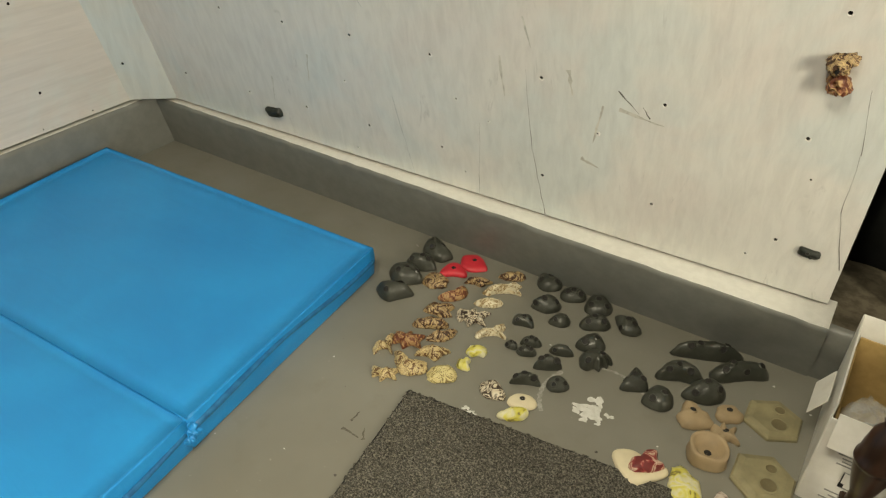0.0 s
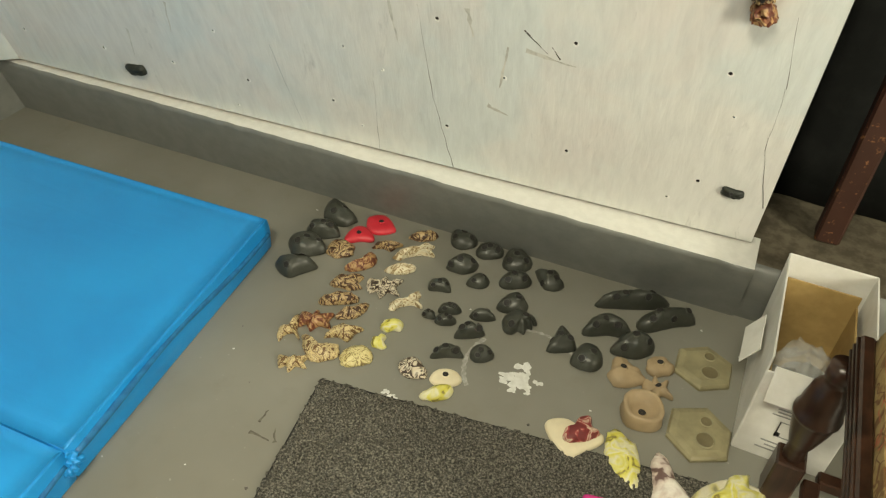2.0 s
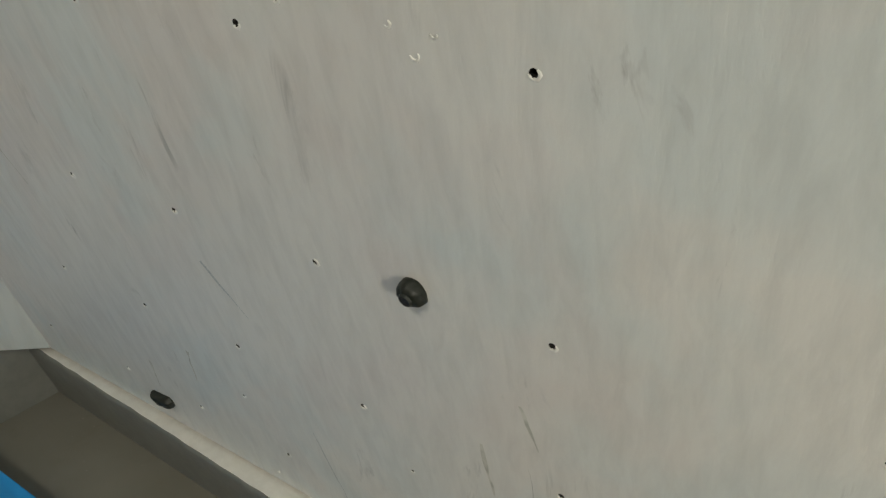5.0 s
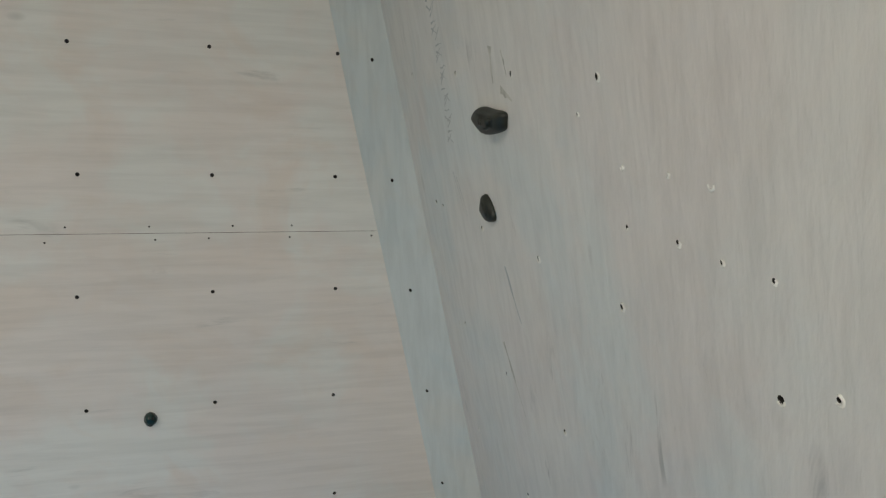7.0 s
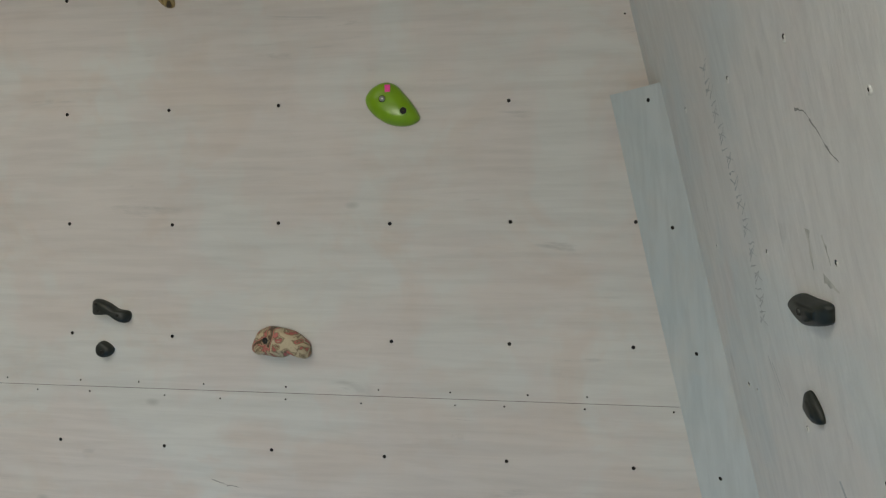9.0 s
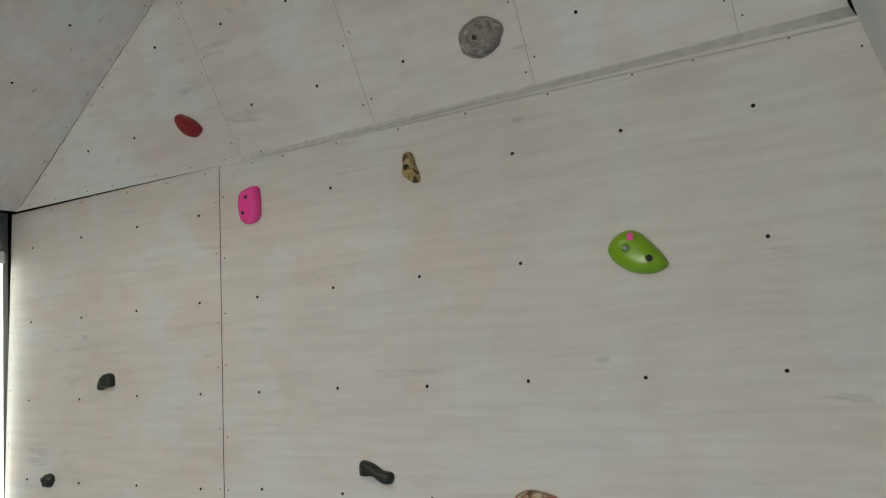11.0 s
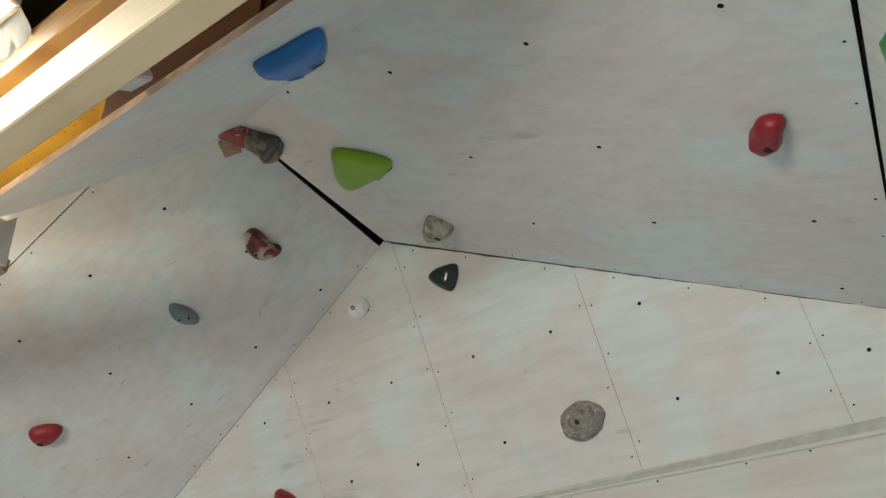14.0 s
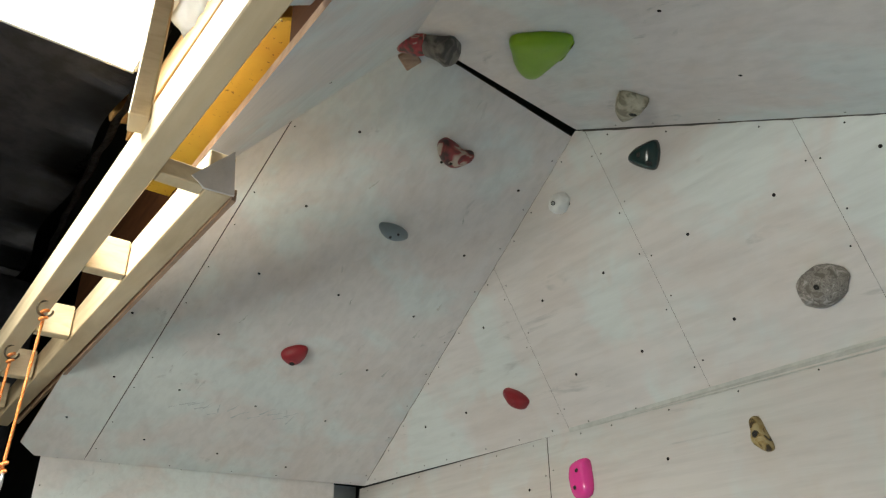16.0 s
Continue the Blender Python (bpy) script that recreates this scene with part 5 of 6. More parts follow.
FORMS = {"dome": [(-50, -22), (-46, 15), (-22, 46), (20, 46), (46, 16), (50, -20), (25, -44), (-25, -46)], "moon": [(-50, -34), (-42, 8), (-14, 44), (18, 45), (44, 12), (50, -36), (0, -30)],
         "wedge": [(-48, -40), (-24, 8), (4, 48), (28, 18), (48, -28), (10, -44)], "bean": [(-50, -2), (-30, 35), (0, 42), (35, 32), (50, -5), (32, -40), (2, -30), (-30, -38)],
         "shell": [(-50, -10), (-38, 25), (-5, 28), (20, 46), (50, 30), (35, 0), (46, -30), (5, -38), (-25, -28)], "fang": [(-50, -22), (-20, 18), (18, 22), (50, 46), (40, 0), (10, -36), (-25, -40)],
         "leaf": [(-50, -5), (-25, 30), (10, 44), (42, 28), (50, 0), (28, -34), (-10, -42), (-38, -30)], "long": [(-50, -20), (-44, 20), (-15, 40), (25, 34), (50, 5), (44, -30), (0, -36)],
         "boulder": [(-50, -10), (-45, 30), (-22, 50), (12, 30), (50, -20), (40, -42), (10, -50), (-32, -32)], "comma": [(-50, 25), (-40, 45), (-5, 42), (25, 8), (50, 2), (45, -18), (10, -38), (-15, -50), (-38, -20)],
         "ridge": [(-50, 10), (-40, 42), (5, 50), (32, 28), (50, -25), (40, -42), (-10, -50), (-45, -30)], "trap": [(-44, 36), (0, 42), (40, 40), (50, -42), (0, -34), (-50, -24)],
         "drop": [(-50, -15), (-25, 25), (5, 48), (35, 40), (50, 5), (42, -30), (10, -48), (-25, -38)], "lens": [(-50, 10), (-25, 42), (5, 45), (35, 5), (50, -40), (10, -48), (-35, -30)],
         "crown": [(-50, -30), (-48, 15), (-15, 48), (15, 50), (48, 15), (50, -15), (40, -12), (32, -30), (20, -25), (5, -48), (-10, -32), (-30, -42)],
         "cross": [(-45, 40), (-30, 45), (-5, 25), (20, 35), (40, 20), (38, -5), (48, -30), (20, -48), (-20, -42), (-35, -15)], "horn": [(-50, -30), (-20, -12), (20, 8), (35, 48), (50, 25), (42, -20), (10, -45), (-30, -48)],
         "star": [(-50, 35), (-25, 14), (0, 42), (15, 18), (50, 32), (35, 0), (45, -35), (10, -22), (-15, -48), (-25, -15), (-50, -25)],
         "bone": [(-50, -30), (-45, 0), (-25, -2), (20, 14), (40, 48), (50, 35), (40, 0), (48, -45), (20, -22), (-20, -28), (-40, -48)], "wing": [(-50, -20), (-30, 20), (-5, 45), (10, 25), (50, 20), (25, -10), (10, -45), (-15, -18)],
         "ell": [(-50, 48), (-32, 45), (-10, 0), (20, 10), (50, 12), (45, -30), (5, -50), (-25, -35)], "fan": [(-50, -5), (-38, 30), (-5, 50), (25, 40), (50, -5), (30, -30), (-5, -45), (-38, -40)],
         "slab": [(-50, -22), (-42, 20), (-10, 42), (30, 40), (50, 18), (45, -22), (10, -28), (-30, -45)], "pear": [(-18, 50), (22, 44), (46, 18), (40, -12), (18, -50), (-14, -36), (-46, -4), (-40, 30)], "tooth": [(-8, 50), (24, 46), (28, 10), (48, -30), (30, -50), (-10, -42), (-48, -30), (-30, 5)], "lump": [(-50, -5), (-30, 10), (-15, 48), (20, 45), (30, 15), (50, -10), (40, -45), (-35, -48)]}
BOWL = ((0.94, 0.0), (1.0, 0.12), (0.92, 0.6), (0.95, 0.93), (0.88, 1.0), (0.70, 0.92), (0.62, 0.50), (0.40, 0.42), (0.12, 0.40))
DOME = ((0.97, 0.0), (1.0, 0.07), (0.97, 0.22), (0.90, 0.42), (0.79, 0.62), (0.64, 0.79), (0.46, 0.92), (0.28, 0.98), (0.10, 1.0))
FLAT = ((0.97, 0.0), (1.0, 0.25), (0.97, 0.7), (0.88, 0.95), (0.5, 1.0), (0.12, 1.0))


def laid(kind, x, y, w, d, h, spin=None, form=None):
    mat, label = NOTE[kind]
    COUNT[0] += 1
    rnd = random.Random(COUNT[0])
    spin = (20 if spin is None else spin) + rnd.uniform(-6, 6)
    m = pose(x, y, 0.0005, 0, 0, spin)
    if kind == "K":
        form = form or ("long" if w > 0.12 else rnd.choice(("dome", "dome", "moon", "wedge", "bean", "moon")))
        n = 4 if w > 0.12 else rnd.choice((2, 3, 3))
        spots = [((k + 0.5) / n * 0.9 - 0.45 + rnd.uniform(-0.06, 0.06), -0.22 + 0.2 * (k % 2) + rnd.uniform(-0.06, 0.06)) for k in range(n)]
        return cast_hold(None, m, FORMS[form], h * 1.1, mat, COUNT[0], label, [(a * w * 900, b * d * 900) for a, b in spots], 0.0085 if w > 0.07 else 0.0060, w * 10, d * 10, rough=0.09, freq=26, group=FLOOR_SET, rings=DOME)
    if kind in "RO":
        return cast_hold(None, m, FORMS[form], h * (0.7 if kind == "O" else 0.9), mat, COUNT[0], label, ((0, 0),), 0.0075, w * 10, d * 10, rough=0.04, group=FLOOR_SET)
    if kind == "C":
        ob = cast_hold(None, m, FORMS[form], h * 1.15, mat, COUNT[0], label, ((0, 0),), 0.008, w * 9, d * 9, rough=0.16, freq=34, group=FLOOR_SET)
        return ob
    if kind in "VQ":
        ob = cast_hold(None, m, FORMS[form], 0.014, R_CREAM if kind == "V" else M_CREAM_YELLOW, COUNT[0], label, (), 0.006, w * 10, d * 10, rough=0.05, group=FLOOR_SET, rings=FLAT)
        top = cast_hold(None, Matrix.Identity(4), FORMS["shell"], h * 0.8, M_RED_CREAM if kind == "V" else M_YELLOW, COUNT[0] + 7, "", (), 0.006, w * 6.6, d * 7, rough=0.16, freq=30, group="", bare="mound")
        top.parent = ob
        top.matrix_basis = pose(0.012, 0.006, 0.011, 0, 0, 20)
        return ob
    form = form or rnd.choice(("shell", "fang", "leaf", "shell"))
    return cast_hold(None, m, FORMS[form], h * 1.15, mat, COUNT[0], label, (), 0.006, w * 10, d * 10, rough=0.15, freq=50, group=FLOOR_SET, rings=DOME)


laid("K", 1.360, 0.418, 0.096, 0.113, 0.035, 28, "boulder")
laid("K", 1.359, 0.334, 0.098, 0.064, 0.035, 28, "ridge")
laid("K", 1.353, 0.259, 0.101, 0.092, 0.036, 28, "ridge")
laid("K", 1.374, 0.169, 0.110, 0.074, 0.040, 28, "comma")
laid("R", 1.457, 0.359, 0.081, 0.079, 0.018, 28, "moon")
laid("R", 1.489, 0.428, 0.082, 0.085, 0.018, 28, "ridge")
laid("N", 1.439, 0.288, 0.076, 0.075, 0.017, 28, "dome")
laid("N", 1.551, 0.354, 0.090, 0.043, 0.020, 28, "wing")
laid("N", 1.621, 0.438, 0.083, 0.046, 0.018, 28, "leaf")
laid("W", 1.629, 0.364, 0.111, 0.052, 0.025, 28, "bone")
laid("M", 1.516, 0.264, 0.089, 0.067, 0.020, 28, "horn")
laid("W", 1.627, 0.288, 0.082, 0.042, 0.018, 28, "leaf")
laid("N", 1.526, 0.182, 0.085, 0.075, 0.019, 28, "shell")
laid("Z", 1.623, 0.209, 0.086, 0.086, 0.019, 28, "star")
laid("N", 1.541, 0.118, 0.101, 0.047, 0.022, 28, "long")
laid("W", 1.693, 0.187, 0.086, 0.064, 0.019, 28, "bone")
laid("M", 1.530, 0.031, 0.087, 0.078, 0.019, 28, "star")
laid("N", 1.590, 0.093, 0.086, 0.054, 0.019, 28, "fang")
laid("T", 1.481, -0.018, 0.053, 0.087, 0.016, 28, "bone")
laid("T", 1.611, 0.026, 0.099, 0.067, 0.022, 28, "wing")
laid("T", 1.584, -0.044, 0.098, 0.075, 0.022, 28, "ell")
laid("T", 1.555, -0.104, 0.069, 0.056, 0.016, 28, "star")
laid("Y", 1.675, -0.024, 0.079, 0.070, 0.017, 28, "fan")
laid("L", 1.703, 0.098, 0.057, 0.049, 0.016, 28, "bean")
laid("L", 1.700, 0.037, 0.038, 0.055, 0.016, 28, "shell")
laid("Z", 1.808, 0.005, 0.067, 0.072, 0.016, 28, "lens")
laid("O", 1.888, 0.011, 0.072, 0.052, 0.016, 28, "dome")
laid("L", 1.889, -0.038, 0.079, 0.048, 0.017, 27, "leaf")
laid("K", 1.724, 0.478, 0.075, 0.091, 0.027, 28, "dome")
laid("K", 1.810, 0.460, 0.076, 0.063, 0.027, 28, "dome")
laid("K", 1.892, 0.456, 0.079, 0.086, 0.028, 28, "dome")
laid("K", 1.764, 0.375, 0.092, 0.069, 0.033, 28, "drop")
laid("K", 1.745, 0.275, 0.058, 0.051, 0.021, 28, "trap")
laid("K", 1.827, 0.337, 0.065, 0.058, 0.023, 28, "drop")
laid("K", 1.915, 0.380, 0.083, 0.058, 0.030, 28, "dome")
laid("K", 1.994, 0.425, 0.072, 0.086, 0.026, 28, "cross")
laid("K", 1.765, 0.174, 0.038, 0.033, 0.016, 28, "lens")
laid("K", 1.805, 0.211, 0.058, 0.035, 0.021, 28, "dome")
laid("K", 1.811, 0.174, 0.053, 0.037, 0.019, 28, "dome")
laid("K", 1.886, 0.228, 0.065, 0.039, 0.023, 28, "lens")
laid("K", 1.939, 0.297, 0.084, 0.072, 0.030, 28, "drop")
laid("K", 1.877, 0.165, 0.080, 0.051, 0.029, 28, "wedge")
laid("K", 1.978, 0.244, 0.084, 0.077, 0.030, 28, "crown")
laid("K", 1.859, 0.078, 0.077, 0.041, 0.028, 28, "moon")
laid("K", 1.933, 0.113, 0.056, 0.055, 0.020, 28, "dome")
laid("K", 2.088, 0.239, 0.075, 0.090, 0.027, 28, "wedge")
laid("K", 2.158, 0.209, 0.082, 0.084, 0.030, 28, "drop")
laid("K", 2.212, 0.439, 0.183, 0.057, 0.042, 28, "long")
laid("K", 2.175, 0.322, 0.114, 0.073, 0.041, 28, "moon")
laid("K", 2.301, 0.410, 0.154, 0.066, 0.042, 28, "slab")
laid("K", 2.246, 0.293, 0.110, 0.078, 0.039, 28, "drop")
laid("C", 2.249, 0.206, 0.089, 0.095, 0.020, 28, "lump")
laid("C", 2.321, 0.260, 0.072, 0.063, 0.016, 28, "dome")
laid("C", 2.330, 0.192, 0.070, 0.086, 0.016, 27, "star")
laid("V", 2.201, -0.014, 0.120, 0.102, 0.026, 27, "comma")
laid("L", 2.309, -0.023, 0.074, 0.146, 0.016, 27, "pear")
laid("P", 2.401, -0.044, 0.092, 0.140, 0.020, 27, "tooth")
laid("Q", 2.517, -0.029, 0.166, 0.113, 0.032, 27, "leaf")
cast_hold(None, pose(2.314, 0.105, 0.0005, 0, 0, 27), [(-40, -28), (-42, 20), (-18, 44), (22, 42), (43, 16), (38, -30), (8, -46)], 0.042, R_CLAY, 190, "hollow tan clay coloured cup hold on the floor", ((0, 0),), 0.009, rough=0.03, group=FLOOR_SET, rings=BOWL)

# flat hexagon holds and the hollow ones
def hex_hold(x, y, w, spin, seed):
    rnd = random.Random(seed)
    ob = empty("climbing_hold", pose(x, y, 0.0005, 0, 0, spin), "flat olive tan hexagon hold lying on the grey floor", "climbing hold", FLOOR_SET)
    bm = bmesh.new()
    rings = []
    for s, z in ((1.0, 0.0), (1.0, 0.007), (0.93, 0.013), (0.72, 0.016)):
        rings.append([bm.verts.new((w / 2 * s * math.cos(k * 1.0472 + 0.2) * (1 + 0.06 * math.sin(k * 2 + seed)), w / 2 * s * math.sin(k * 1.0472 + 0.2), z + rnd.uniform(-0.001, 0.001))) for k in range(6)])
    for a, b in zip(rings, rings[1:]):
        for k in range(6):
            bm.faces.new((a[k - 1], a[k], b[k], b[k - 1]))
    bm.faces.new(rings[-1]), bm.faces.new(rings[0][::-1])
    bmesh.ops.bevel(bm, geom=[e for e in bm.edges if e.calc_face_angle(0) > 0.3], offset=0.003, segments=2, affect="EDGES")
    bmesh.ops.recalc_face_normals(bm, faces=bm.faces)
    part("body", bm, R_HEX, ob)
    for dx, dy, r in ((0.008, -0.022, 0.0175), (0.016, 0.026, 0.0115)):
        bm = bmesh.new()
        prof = ((r * 1.2, 0.0), (r * 1.08, 0.002), (r, 0.0008), (r * 0.85, -0.0), (0.0006, 0.0002))
        rg = [[bm.verts.new((q * math.cos(t), q * math.sin(t), z)) for t in [k * 6.283 / 20 for k in range(20)]] for q, z in prof]
        for i in range(4):
            for k in range(20):
                bm.faces.new((rg[i][k - 1], rg[i][k], rg[i + 1][k], rg[i + 1][k - 1])).material_index = 0 if i < 2 else 1
        bmesh.ops.recalc_face_normals(bm, faces=bm.faces)
        # nearly flat socket, its floor painted darker in place of depth
        b = part("socket", bm, (R_HEX, R_HEX_SHADE), ob, "", True)
        b.matrix_basis = pose(dx, dy, 0.0166)


hex_hold(2.414, 0.301, 0.140, 20, 3)
hex_hold(2.437, 0.111, 0.152, 16, 5)


def block_hold(x, y, spin, mat, label, sx=0.066, sy=0.084):
    ob = cast_hold(None, pose(x, y, 0.009, 0, 0, spin), [(-50, -40), (-50, 0), (-49, 40), (-40, 50), (0, 51), (40, 50), (49, 40), (50, 0), (50, -40), (40, -50), (0, -51), (-40, -50)], 0.034, mat, int(x * 1000), label, (), 0.008, sx * 10, sy * 10, rough=0.004, group=FLOOR_SET,
                   rings=((0.96, 0.0), (1.0, 0.10), (0.97, 0.32), (0.89, 0.58), (0.78, 0.79), (0.62, 0.92), (0.44, 0.98), (0.25, 1.0), (0.1, 1.0)))
    key = (mat.name, "b")
    if key not in CUPS:
        CUPS[key] = cup_mesh(0.0068)
        CUPS[key].materials.append(mat)
        CUPS[key].materials.append(SHADE_AND_BLACK)
    c = new("bolt_hole", CUPS[key])
    c.parent = ob
    c.matrix_basis = pose(0.0, 0.012, 0.0340)


block_hold(2.295, -0.180, 10, R_PINK, "hot pink block hold at the edge of the carpet", 0.066, 0.088)
block_hold(2.359, -0.180, 8, R_BLUE, "blue block hold between two pink ones", 0.050, 0.088)
block_hold(2.412, -0.168, 12, R_PINK, "hot pink block hold at the edge of the carpet", 0.056, 0.088)
block_hold(2.476, -0.155, 14, R_PINK, "hot pink block hold at the edge of the carpet", 0.060, 0.086)

# ---- mat, carpet ----
mat_ob = empty("gym_mat", pose(1.263, 0.215, 0, 0, 0, 2.9), "bright blue vinyl folding gym mat beside the kerb", "gym mat")


def cushion_bm(x0, x1, y0, y1, h, bulge, seed, shear=0.0):
    """A soft slab with rounded edges and a slightly swollen, uneven top and sides."""
    rnd = random.Random(seed)
    bm = bmesh.new()
    bmesh.ops.create_cube(bm, size=1)
    bmesh.ops.subdivide_edges(bm, edges=bm.edges[:], cuts=26, use_grid_fill=True)
    for v in bm.verts:
        x, y, z = v.co
        e = 0.5 - max(abs(x), abs(y))
        r = 0.02
        if z > 0.49:
            z2 = h - 0.012 * max(0, 1 - e / 0.03) ** 2 + 0.004 * noise.noise((x * 5, y * 5, seed))
        else:
            z2 = (z + 0.5) * h
        side = math.sin((z + 0.5) * math.pi) * bulge
        nx = x0 + (x + 0.5) * (x1 - x0)
        ny = y0 + (y + 0.5) * (y1 - y0)
        if abs(abs(x) - 0.5) < 1e-4:
            nx += math.copysign(side * (1 + 0.8 * noise.noise((y * 7, z * 3, seed))), x)
        if abs(abs(y) - 0.5) < 1e-4:
            ny += math.copysign(side * 0.5, y)
        v.co = (nx - shear * ny, ny, z2)
    return bm


for k, (y0, y1) in enumerate(((-0.755, 0.0), (-1.515, -0.76), (-2.275, -1.52))):
    sec = part("section", cushion_bm(-1.19, 0.0, y0, y1, 0.098, 0.004, k + 1, 0.05), VINYL, mat_ob, "", True)
    part("zip_flap", tube_along([(0.003 + 0.003 * math.sin(t * 9 + k) - 0.05 * (y0 + (y1 - y0) * t), y0 + 0.01 + (y1 - y0 - 0.02) * t, 0.062 + 0.012 * math.sin(t * 5 + k)) for t in [i / 40 for i in range(41)]], 0.008, 8, 0.3), VINYL_DARK, sec, "darker blue seam flap", True)
    part("piping", tube_along([(-0.004 - 0.05 * (y0 + (y1 - y0) * t), y0 + 0.004 + (y1 - y0 - 0.008) * t, 0.088) for t in [i / 20 for i in range(21)]], 0.005, 8), VINYL, sec, "", True)
    part("tie", hold_bm(0.055, 0.05, 0.022, 60 + k, rough=0.45, lobes=0.2, freq=3), VINYL, sec, "crumpled blue corner tie", True).matrix_basis = pose(-0.008 - 0.05 * y0, y0, 0.05, 0, 80, 0)

rug = empty("carpet_offcut", pose(1.637, -0.117, 0, 0, 0, 8), "dark grey looped carpet offcut on the floor", "carpet")
bm = bmesh.new()
bmesh.ops.create_grid(bm, x_segments=170, y_segments=280, size=0.5)
rr = random.Random(5)
for v in bm.verts:
    x, y = (v.co.x + 0.5) * 0.90, -(v.co.y + 0.5) * 1.5
    edge = min(x, 0.90 - x, -y)
    v.co = (x + rr.uniform(-0.002, 0.002) * (1 if edge > 0.003 else 3.5), y + rr.uniform(-0.002, 0.002) * (1 if edge > 0.003 else 3.5), (0.002 if edge < 0.002 else 0.008) + rr.uniform(-0.0034, 0.0034))
part("carpet_top", bm, CARPET, rug, "")
part("backing", box_bm(0.90, 1.5, 0.004, (0.45, -0.75, 0.0025)), SHADE_AND_BLACK, rug, "dark woven backing")

# ---- carton ----
carton = empty("cardboard_box", pose(2.505, 0.118, 0, 0, 0, 0), "open white cardboard carton on the floor by the kerb", "cardboard box")
BX, BY, BZ = 0.175, 0.325, 0.285
for nm, s, at in (("side_panel", (0.004, BY, BZ), (0, BY / 2, BZ / 2)), ("side_panel", (0.004, BY, BZ), (BX, BY / 2, BZ / 2)), ("end_panel", (BX, 0.004, BZ * 0.86), (BX / 2, 0, BZ * 0.43)), ("end_panel", (BX, 0.004, BZ), (BX / 2, BY, BZ / 2)), ("base", (BX, BY, 0.004), (BX / 2, BY / 2, 0.003))):
    part(nm, box_bm(*s, at, 0.001), CARDBOARD_WHITE, carton)
part("flap", box_bm(0.13, 0.003, 0.075, m=pose(0.075, -0.022, BZ * 0.82, -24, 0, 0), bevel=0.001), CARDBOARD_WHITE, carton, "white flap folded outwards")
part("flap", box_bm(0.06, 0.11, 0.003, m=pose(-0.024, 0.16, 0.165, 0, -62, 0), bevel=0.001), CARDBOARD_WHITE, carton, "white side flap hanging down")
for k in range(7):
    part("print_bar", box_bm(0.10 - 0.012 * (k % 3), 0.0006, 0.0035, (0.088 + 0.004 * (k % 2), -0.0026, 0.165 - 0.009 * k if k < 4 else 0.055 - 0.012 * (k - 4))), INK, carton)
for sx, sz, x, z in ((0.055, 0.0025, 0.09, 0.122), (0.055, 0.0025, 0.09, 0.078), (0.0025, 0.046, 0.063, 0.1), (0.0025, 0.046, 0.117, 0.1), (0.010, 0.012, 0.066, 0.084), (0.010, 0.012, 0.113, 0.084)):
    part("print_bar", box_bm(sx, 0.0006, sz, (x, -0.0028, z)), SHADE_AND_BLACK if sx < 0.02 else INK, carton)
inner = empty("inner_carton", pose(2.512, 0.135, 0.0055, 0, 0, 0), "brown cardboard liner inside the white carton", "cardboard box")
for s, at in (((0.004, 0.28, 0.21), (0.004, 0.14, 0.105)), ((0.004, 0.28, 0.21), (0.152, 0.14, 0.105)), ((0.15, 0.004, 0.235), (0.078, 0.282, 0.118)), ((0.15, 0.004, 0.17), (0.078, 0.0, 0.085)), ((0.15, 0.28, 0.004), (0.078, 0.14, 0.003))):
    part("wall", box_bm(*s, at, 0.001), CARDBOARD_BROWN, inner)
for k, (x, y, z) in enumerate(((2.555, 0.20, 0.01), (2.61, 0.26, 0.01), (2.60, 0.19, 0.045), (2.56, 0.30, 0.02), (2.585, 0.24, 0.08), (2.62, 0.33, 0.03), (2.56, 0.25, 0.06))):
    hold(pose(x, y, z, 8 * (k % 3), 5, 40 * k), 0.09, 0.08, 0.05, R_BLACK, 300 + k, "charcoal hold packed inside the carton", "holds in the carton", 1)
bm = hold_bm(0.12, 0.17, 0.075, 320, rough=0.3, lobes=0.15, freq=3.0)
bag = part("plastic_bag", bm, PLASTIC, None, "", True)
bag.matrix_world = pose(2.588, 0.235, 0.115)
tagged(bag, "crumpled clear plastic bag inside the carton", "plastic bag")

# ---- stool ----
stool = empty("stool", pose(2.612, 0.075, 0, 0, 0, 0), "dark turned wood stool with a floral tapestry seat", "stool")


def lathe(profile, seg=28):
    bm = bmesh.new()
    rg = [[bm.verts.new((r * math.cos(t), r * math.sin(t), z)) for t in [k * 6.283 / seg for k in range(seg)]] for r, z in profile]
    for a, b in zip(rg, rg[1:]):
        for k in range(seg):
            bm.faces.new((a[k - 1], a[k], b[k], b[k - 1]))
    bm.faces.new(rg[0][::-1]), bm.faces.new(rg[-1])
    bmesh.ops.recalc_face_normals(bm, faces=bm.faces)
    return bm


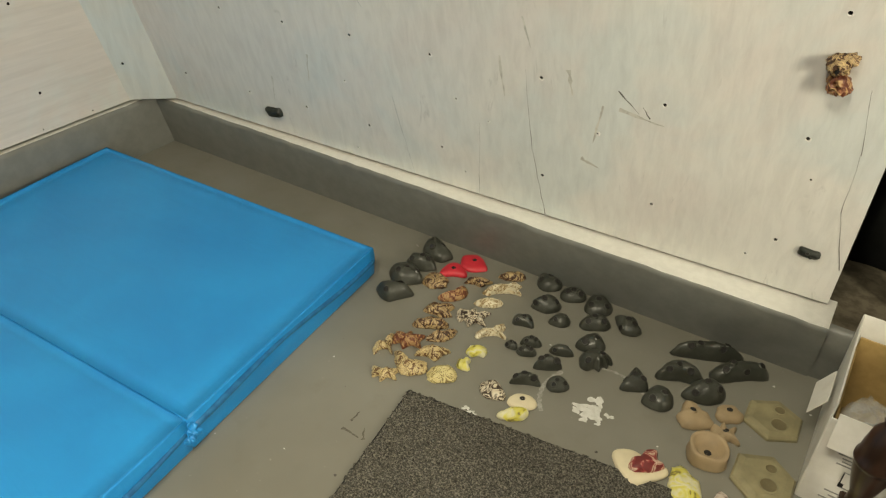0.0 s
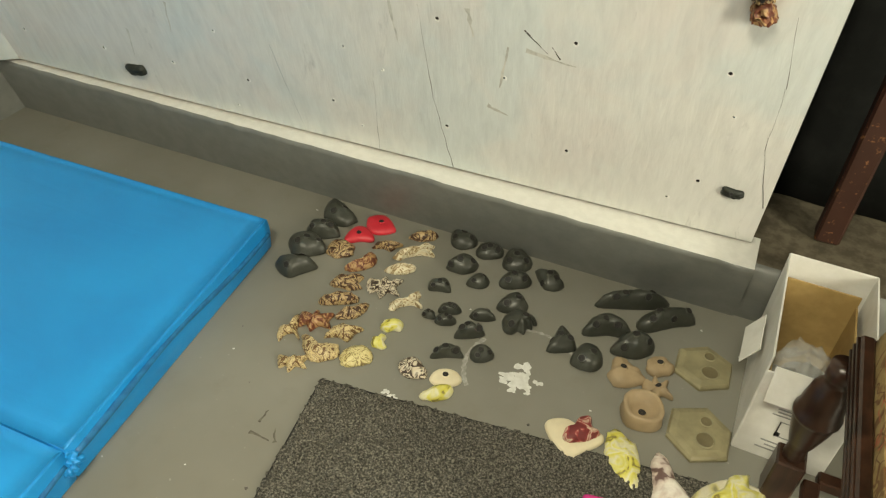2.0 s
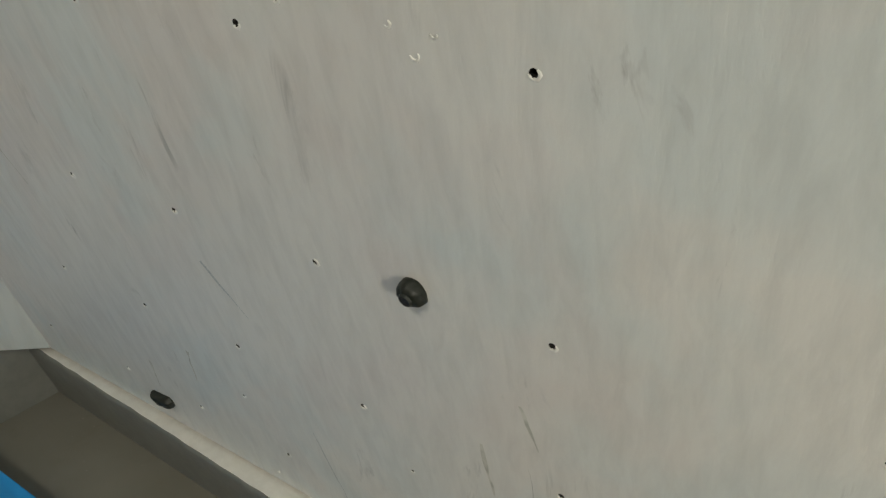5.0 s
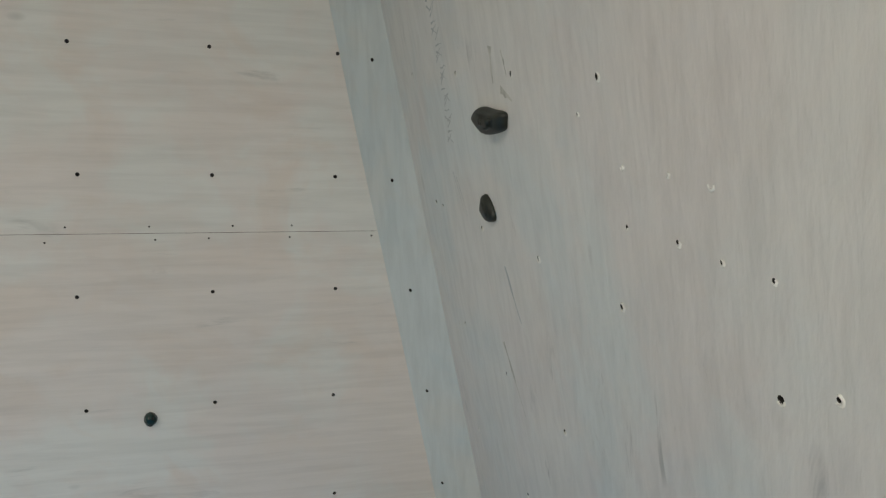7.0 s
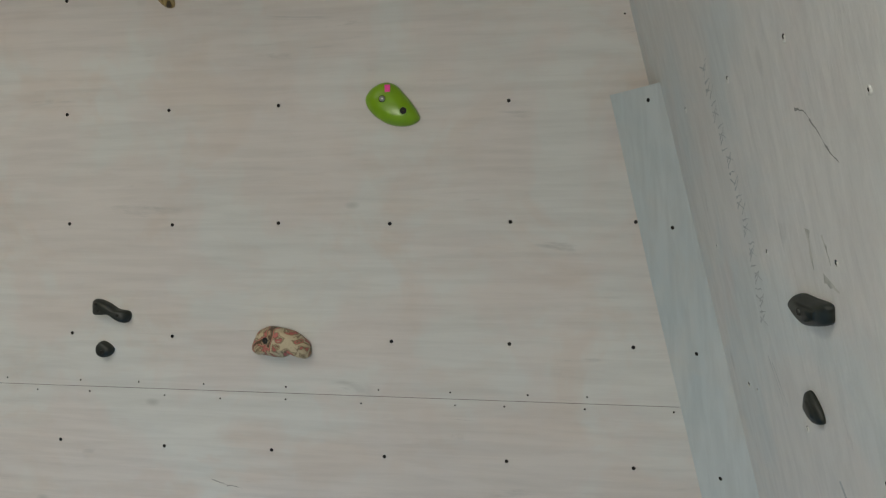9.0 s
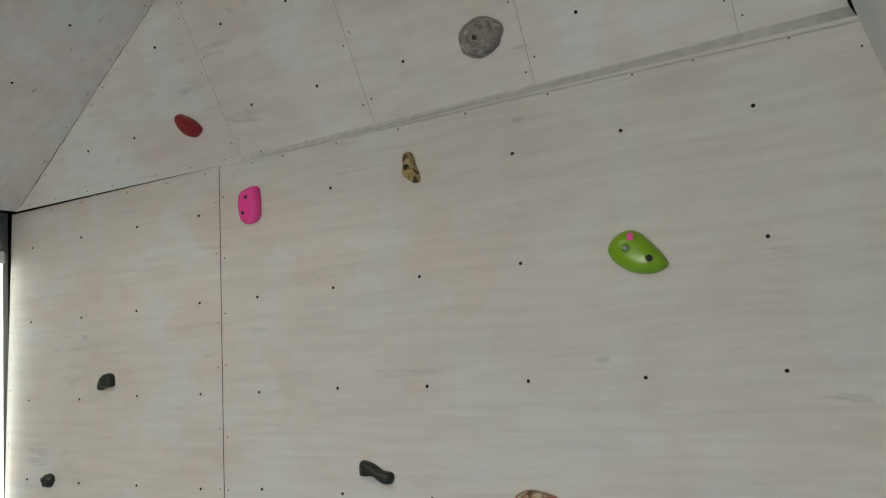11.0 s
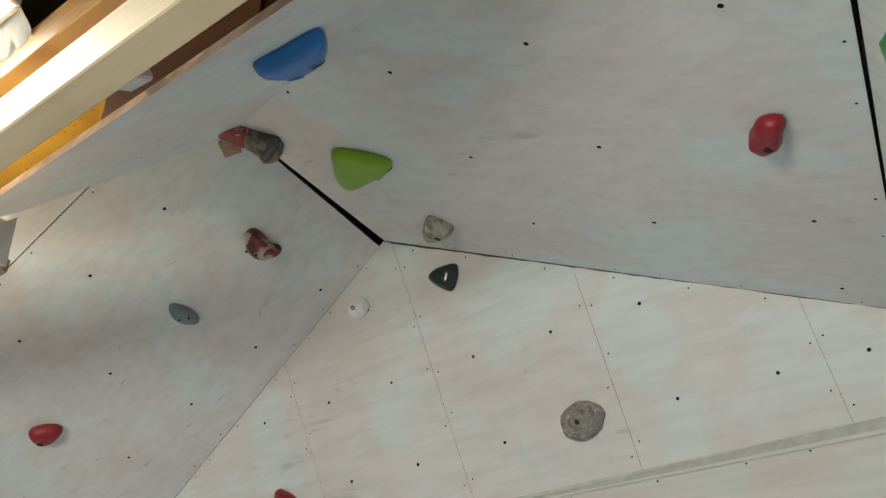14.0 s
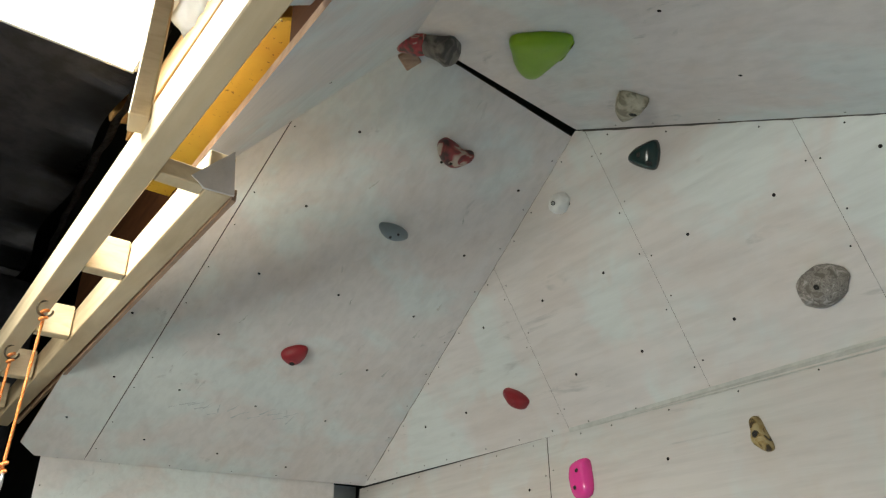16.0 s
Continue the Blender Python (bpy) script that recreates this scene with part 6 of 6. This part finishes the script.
LEG = ((0.018, 0.0), (0.020, 0.005), (0.020, 0.118), (0.015, 0.124), (0.020, 0.131), (0.016, 0.138), (0.019, 0.146), (0.017, 0.152), (0.024, 0.175), (0.033, 0.215), (0.037, 0.240), (0.038, 0.246), (0.041, 0.250), (0.041, 0.257), (0.037, 0.262),
       (0.036, 0.285), (0.031, 0.318), (0.021, 0.338), (0.018, 0.345), (0.022, 0.352), (0.022, 0.385))
SX, SY = 0.46, 0.50
for x, y in ((-0.016, -0.03), (SX - 0.03, -0.03), (-0.016, -SY + 0.03), (SX - 0.03, -SY + 0.03)):
    leg = part("leg", lathe([(r * 1.02, z) for r, z in LEG]), DARK_WOOD, stool, "dark turned leg", True)
    leg.matrix_basis = pose(x, y, 0)
    part("foot_block", box_bm(0.054, 0.054, 0.12, (0, 0, 0.06), 0.004), DARK_WOOD, leg)
for s, at in (((0.03, SY - 0.09, 0.026), (0.03, -SY / 2, 0.08)), ((0.03, SY - 0.09, 0.026), (SX - 0.03, -SY / 2, 0.08)), ((SX - 0.08, 0.03, 0.026), (SX / 2, -0.03, 0.08)), ((SX - 0.08, 0.03, 0.026), (SX / 2, -SY + 0.03, 0.08))):
    part("stretcher", box_bm(*s, at, 0.004), DARK_WOOD, stool)
for s, at in (((0.022, SY, 0.055), (0.0, -SY / 2, 0.408)), ((0.022, SY, 0.055), (SX, -SY / 2, 0.408)), ((SX - 0.022, 0.022, 0.055), (SX / 2, -0.011, 0.408)), ((SX - 0.022, 0.022, 0.055), (SX / 2, -SY + 0.011, 0.408))):
    rail = part("seat_rail", box_bm(*s, at, 0.004), DARK_WOOD, stool)
for x0 in (-0.012,):
    for z in (0.395, 0.41, 0.426):
        part("rail_moulding", tube_along([(x0, -0.004 - (SY - 0.008) * t, z) for t in (0, 0.5, 1)], 0.0038, 8), DARK_WOOD, stool, "", True)
part("cushion", cushion_bm(0.014, SX - 0.014, -SY + 0.014, -0.014, 0.065, 0.003, 9), TAPESTRY, stool, "worn floral tapestry cushion", True).matrix_basis = pose(0, 0, 0.400)
hold(pose(2.705, -0.02, 0.466, 0, 0, 10), 0.10, 0.085, 0.045, R_GREY, 401, "blue grey resin hold resting on the stool seat", "", 1, cup=0.008, lobes=0.04, rough=0.03)
ob = sheet("plastic_sleeve", lambda u, v: Vector((2.70 + 0.20 * u, -0.09 - 0.15 * v + 0.02 * u, 0.467 + 0.006 * math.sin(9 * u + 4 * v) ** 2 + 0.008 * v * u)), 14, 14, PLASTIC, "clear plastic sleeve lying on the stool seat", 0.001)
del ob["kind"]
tagged(ob, "", "plastic sleeve")
